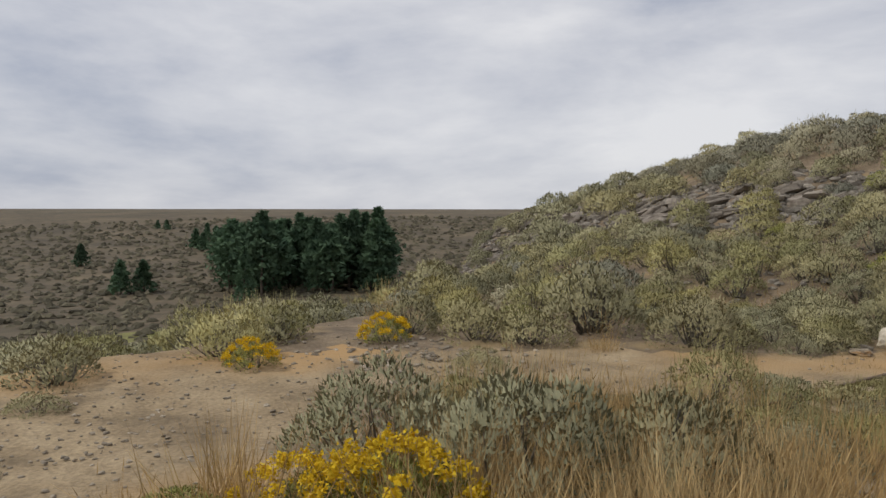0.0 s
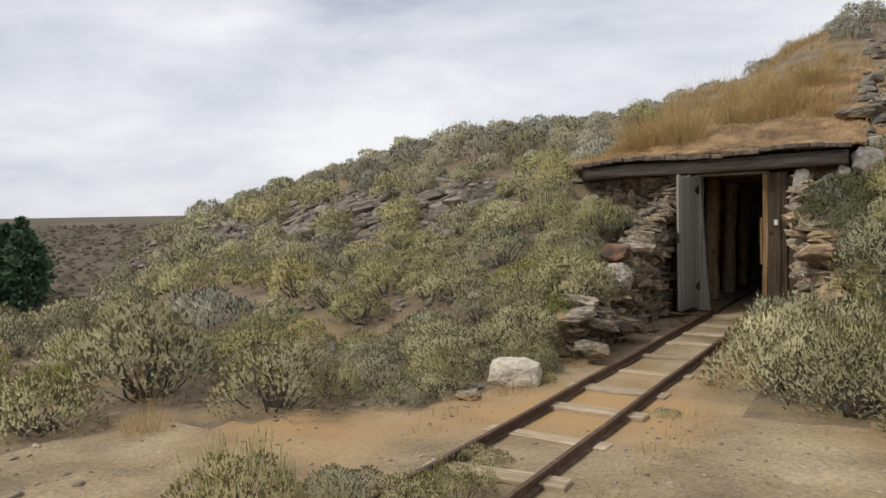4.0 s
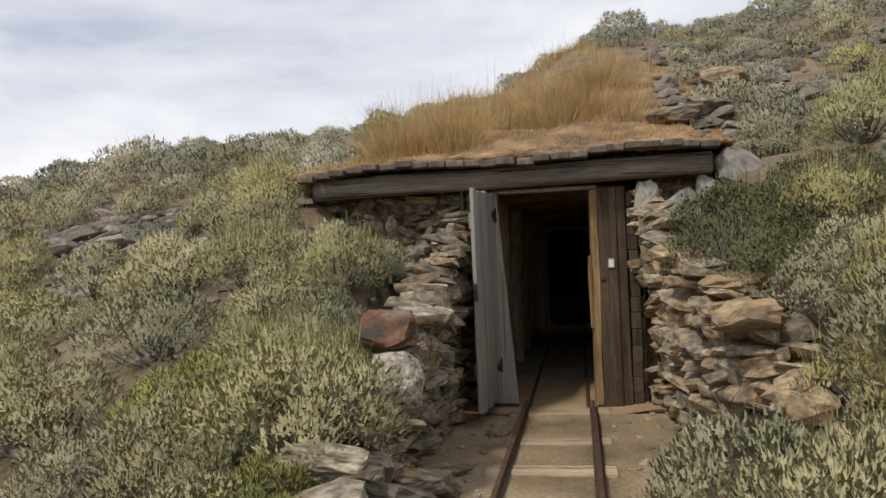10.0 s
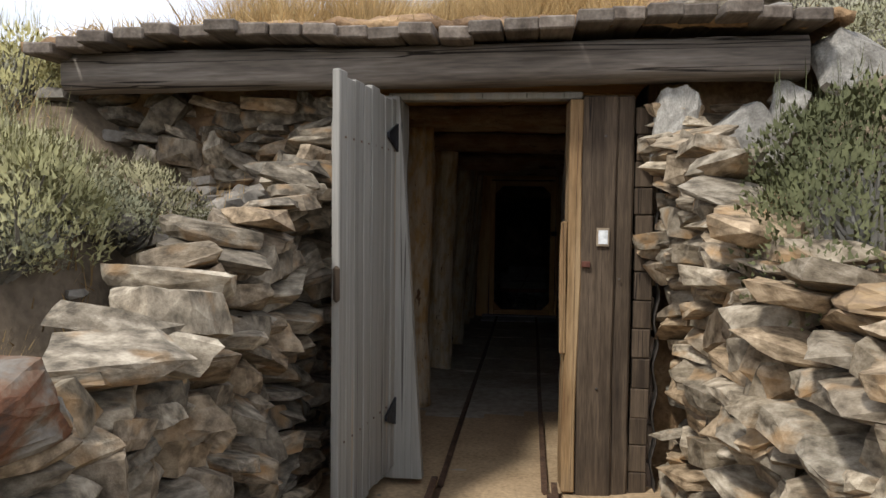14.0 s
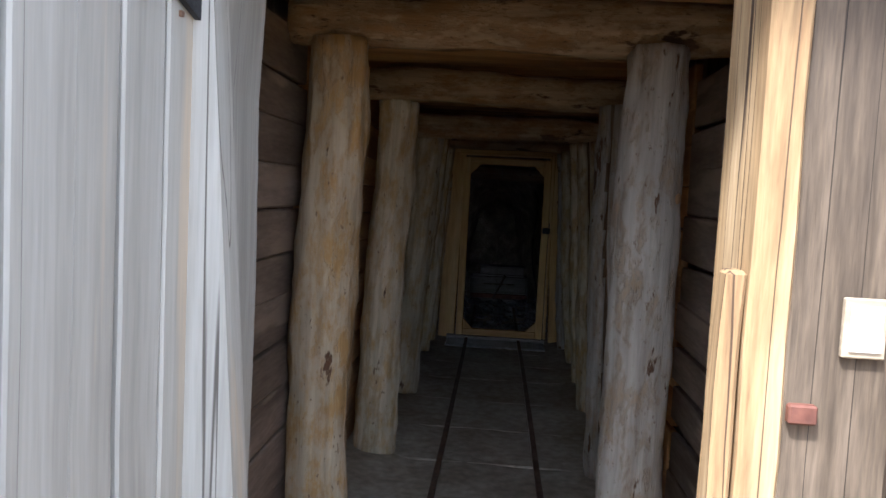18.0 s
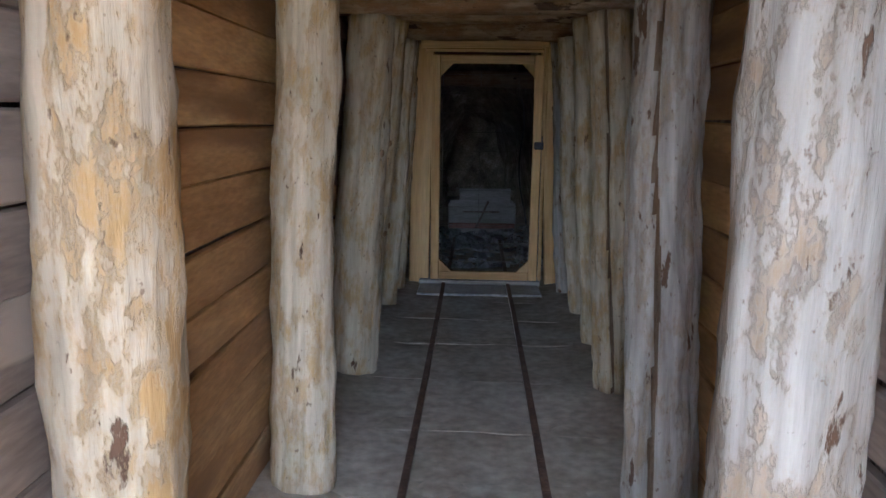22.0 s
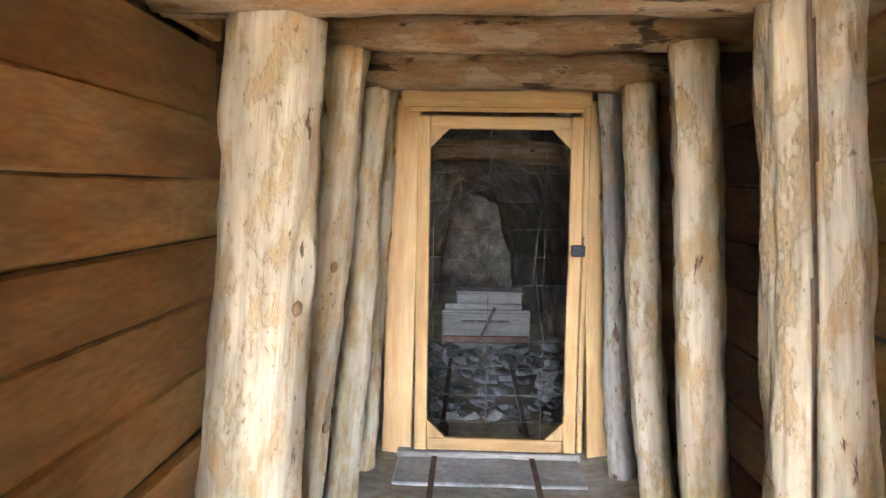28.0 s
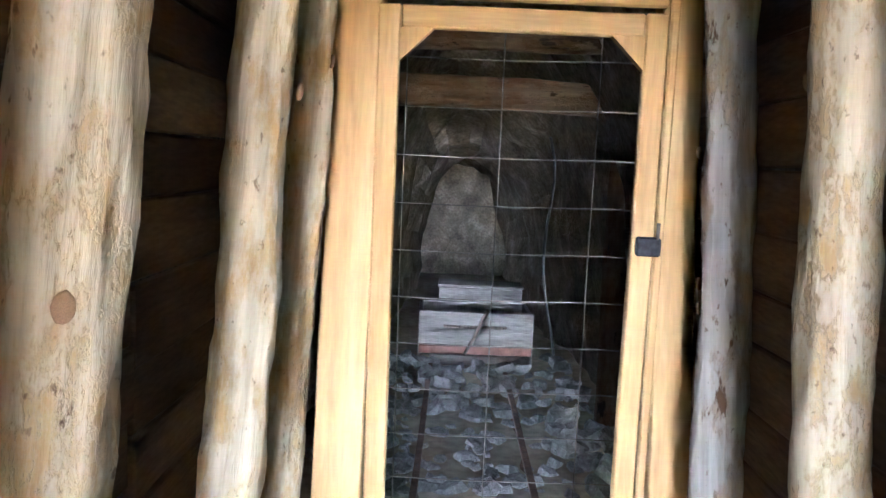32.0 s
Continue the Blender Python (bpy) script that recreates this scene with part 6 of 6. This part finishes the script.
for i in range(15):
    x, y = rs.uniform(-0.8, 0.9), rs.uniform(2.3, 4.4)
    spots.append((x, y, 300, rs.uniform(0.30, 0.68), rs.uniform(0.10, 0.18), 0.26))
for i in range(40):         # tall seed stalks
    x, y = rs.uniform(-2.2, 1.2), rs.uniform(2.2, 5.5)
    spots.append((x, y, 9, rs.uniform(0.7, 1.05), 0.06, 0.12))
for i in range(420):        # straw lying over the sod
    x, y = rs.uniform(-2.4, 1.55), rs.uniform(-0.15, 2.3)
    spots.append((x, y, 34, rs.uniform(0.05, 0.14), 0.12, 1.6))
for i in range(380):
    x, y = rs.uniform(-2.3, 1.5), rs.uniform(0.2, 2.3)
    spots.append((x, y, 24, rs.uniform(0.05, 0.17), 0.10, 0.35))
for i in range(130):
    x, y = rs.uniform(-0.3, 2.6), rs.uniform(1.4, 5.0)
    spots.append((x, y, 36, rs.uniform(0.05, 0.16), 0.2, 1.0))
for i in range(60):
    x, y = rs.uniform(-4, -1.6), rs.uniform(-5, 0)
    spots.append((x, y, 24, rs.uniform(0.1, 0.25), 0.12, 0.3))
for i in range(40):
    x, y = rs.choice((-1, 1)) * rs.uniform(0.6, 1.0), rs.uniform(-9, -3)
    spots.append((x, y, 20, rs.uniform(0.05, 0.14), 0.07, 0.3))
for i in range(60):
    x, y = rs.uniform(-1.9, -1.05), rs.uniform(-1.6, 0.0)
    spots.append((x, y, 26, rs.uniform(0.06, 0.22), 0.08, 0.6))
rr = random.Random(71)
for i in range(110):
    spots.append((rr.uniform(-2.8, 1.4), rr.uniform(4.0, 10.2), 80, rr.uniform(0.16, 0.46), rr.uniform(0.08, 0.18), 0.3))
blades("dry_grass", spots, M_STRAW, "tall dry golden grass on the sod roof and mound", 3)

# scattered stones on the slope, the outcrop and the bare ground
PEB = [slab_mesh("loose_stone", M_SCREE, s + 300) for s in range(8)]
scree_v, scree_f, gravel_v, gravel_f = [], [], [], []
rq = random.Random(21)


def scatter(n, place, size):
    for _ in range(n):
        x, y = place()
        s = rq.uniform(*size)
        me = rq.choice(PEB)
        m = pose(x, y, ground_at(x, y) + 0.08 * s, rq.uniform(-15, 15), rq.uniform(-15, 15), rq.uniform(0, 360)) @ Matrix.Diagonal((s, s, s, 1))
        to_v, to_f = (gravel_v, gravel_f) if size[1] < 0.11 else (scree_v, scree_f)
        b = len(to_v)
        to_v.extend(m @ v.co for v in me.vertices)
        to_f.extend(tuple(b + k for k in p.vertices) for p in me.polygons)


def ledge():
    x = rq.uniform(-27, -4.5)
    return x, 0.28 * (-x - 6) + rq.uniform(0.2, 4.0)


scatter(110, lambda: (rq.uniform(-1.9, -1.1), rq.uniform(-1.6, 0.0)), (0.06, 0.28))
scatter(2600, ledge, (0.10, 0.36))
scatter(260, lambda: (rq.uniform(-5, -1.5), rq.uniform(-5, 1)), (0.05, 0.25))
scatter(300, lambda: (rq.uniform(1.3, 6), rq.uniform(1.0, 7)), (0.08, 0.45))
scatter(1800, lambda: (rq.uniform(-9, 6), rq.uniform(-14, -6)), (0.012, 0.05))
scatter(500, lambda: (rq.uniform(0.5, 3.5), rq.uniform(-10, -5.6)), (0.012, 0.04))
scatter(260, lambda: (rq.gauss(-3.2, 0.7), rq.gauss(-9.6, 0.5)), (0.03, 0.10))
scatter(420, lambda: (rq.gauss(-2.6, 1.0), rq.gauss(-12.4, 0.7)), (0.015, 0.05))
scatter(120, lambda: (rq.choice((-1, 1)) * rq.uniform(0.4, 1.0), rq.uniform(-4, -0.1)), (0.02, 0.1))
outcrop_rock = thing("wall_outcrop", None, "grey-brown slabs of rock dipping out of the hillside", "rock outcrop", kind="structure")
LEDGE = [slab_mesh("slab", M_LEDGE, s + 340, True) for s in range(8)]
for i in range(290):
    x, y = ledge()
    s = rq.uniform(0.28, 0.72)
    part("slab", rq.choice(LEDGE), outcrop_rock, pose(x, y, ground_at(x, y) + 0.05 * s, rq.uniform(-14, 14), -20 + rq.uniform(-14, 14), rq.gauss(0, 25)) @ Matrix.Diagonal((s * 1.6, s, s * 0.8, 1)))
tagged(new("gravel", mesh_of("gravel", gravel_v, gravel_f, M_GRAVEL)), "pale gravel and pebbles over the bare dirt", "gravel", kind="stuff")
tagged(new("loose_stones", mesh_of("loose_stones", scree_v, scree_f, M_SCREE)), "loose slabs and pebbles over the slope and bare ground", "stones", kind="stuff")

# ---- distance: grove, single trees, scrub ----
def crown(seed, conifer, h, w, n=900):
    r = np.random.RandomState(seed)
    u = r.rand(n) ** (0.75 if conifer else 0.55)
    az = r.rand(n) * 6.283
    lob = 1 + 0.25 * np.sin(az * 3 + seed) + 0.25 * np.sin(u * 23 + az)
    if conifer:
        rad = w * (1 - u) * 0.95 * np.sqrt(r.rand(n)) * lob + 0.05
        zz = h * (0.08 + 0.92 * u)
    else:
        rad = w * np.sqrt(np.maximum(0.03, 1 - (2 * u - 0.9) ** 2)) * np.sqrt(r.rand(n)) * lob
        zz = h * (0.18 + 0.82 * u)
    c = np.stack([rad * np.cos(az), rad * np.sin(az), zz], 1)
    d = unit(r.randn(n, 3) + np.stack([np.cos(az), np.sin(az), 0.3 + 0 * az], 1))
    s = unit(np.cross(d, r.randn(n, 3)))
    k = 0.58 * (0.6 + 0.8 * r.rand(n, 1))
    return quads("crown", c, d * k, s * k * 0.38, M_CONIFER)


def trunk(h):
    return log_mesh("trunk", h, 0.14, 0.05, M_TRUNK, sides=8, rings=6, rough=0.01, bend=0.2)


CROWNS = [crown(1, True, 8.5, 2.0), crown(2, True, 7.2, 1.9), crown(3, False, 7.5, 2.2), crown(4, False, 6.6, 2.0), crown(5, True, 5.0, 2.1)]
TRUNKS = [trunk(7.5), trunk(6.2), trunk(5.0), trunk(4.5), trunk(4.0)]
TREES = {}


def tree(v, x, y, s, spin, group):
    m = pose(x, y, ground_at(x, y) - 0.1, 0, 0, spin) @ Matrix.Diagonal((s, s, s, 1))
    if v not in TREES:
        b = thing("tree", m, "dark green tree on the far slope", "tree", group)
        part("trunk", TRUNKS[v], b)
        part("crown", CROWNS[v], b)
        TREES[v] = b
        return b
    b = copy_thing(TREES[v], m)
    b.matrix_basis = m
    return b


def seen_from_start(az, d):
    return 2.5 - d * math.sin(radians(az)), -13.4 + d * math.cos(radians(az))


for i in range(95):
    az, d = rs.uniform(59.5, 71.5), rs.uniform(92, 120)
    x, y = seen_from_start(az, d)
    tree(i % 4, x, y, rs.uniform(0.85, 1.25), rs.uniform(0, 360), "trees of the grove")
for az, d, v, s in ((81.0, 150, 4, 0.8), (78.5, 105, 4, 0.85), (77.0, 104, 4, 0.85), (72.6, 175, 0, 0.7), (72.9, 172, 4, 0.8), (73.4, 178, 4, 0.9), (72.0, 150, 0, 0.8), (71.6, 140, 4, 0.9),
                   (65.9, 128, 0, 1.15), (75.4, 230, 4, 0.6), (76.0, 235, 4, 0.5), (50.4, 170, 4, 0.55), (49.7, 172, 4, 0.5), (70.0, 86, 0, 0.75)):
    x, y = seen_from_start(az, d)
    tree(v, x, y, s, rs.uniform(0, 360), "single trees on the far slope")

sc_v, sc_f = [], []
base = [Vector(p) for p in ((1, 0, 0.2), (0.3, 0.95, 0.15), (-0.8, 0.6, 0.25), (-0.8, -0.6, 0.2), (0.3, -0.95, 0.2), (0.1, 0.05, 0.85), (0.55, 0.5, 0.6), (-0.5, 0.1, 0.65), (0.2, -0.55, 0.6))]
bt = [(0, 1, 6), (1, 2, 7), (2, 3, 7), (3, 4, 8), (4, 0, 8), (5, 6, 7), (5, 7, 8), (5, 8, 6), (0, 6, 8), (6, 1, 7), (7, 3, 8)]
for i in range(7500):
    az = rs.uniform(35, 92)
    d = 26 + 240 * rs.random() ** 1.3
    x, y = seen_from_start(az, d)
    if d < 42 and land(x, y) - far_z(x, y) > 0.6:
        continue
    s = rs.uniform(0.22, 0.55) * (1 + d / 260)
    zz, a = ground_at(x, y), rs.uniform(0, 6.28)
    b = len(sc_v)
    for p in base:
        k = s * rs.uniform(0.75, 1.25)
        sc_v.append((x + k * (p.x * math.cos(a) - p.y * math.sin(a)), y + k * (p.x * math.sin(a) + p.y * math.cos(a)), zz + k * p.z - 0.1 * s))
    sc_f.extend(tuple(b + q for q in t) for t in bt)
tagged(new("far_scrub", mesh_of("far_scrub", sc_v, sc_f, M_HILLSCRUB)), "low scrub dotted over the far hillside", "scrub", kind="stuff")
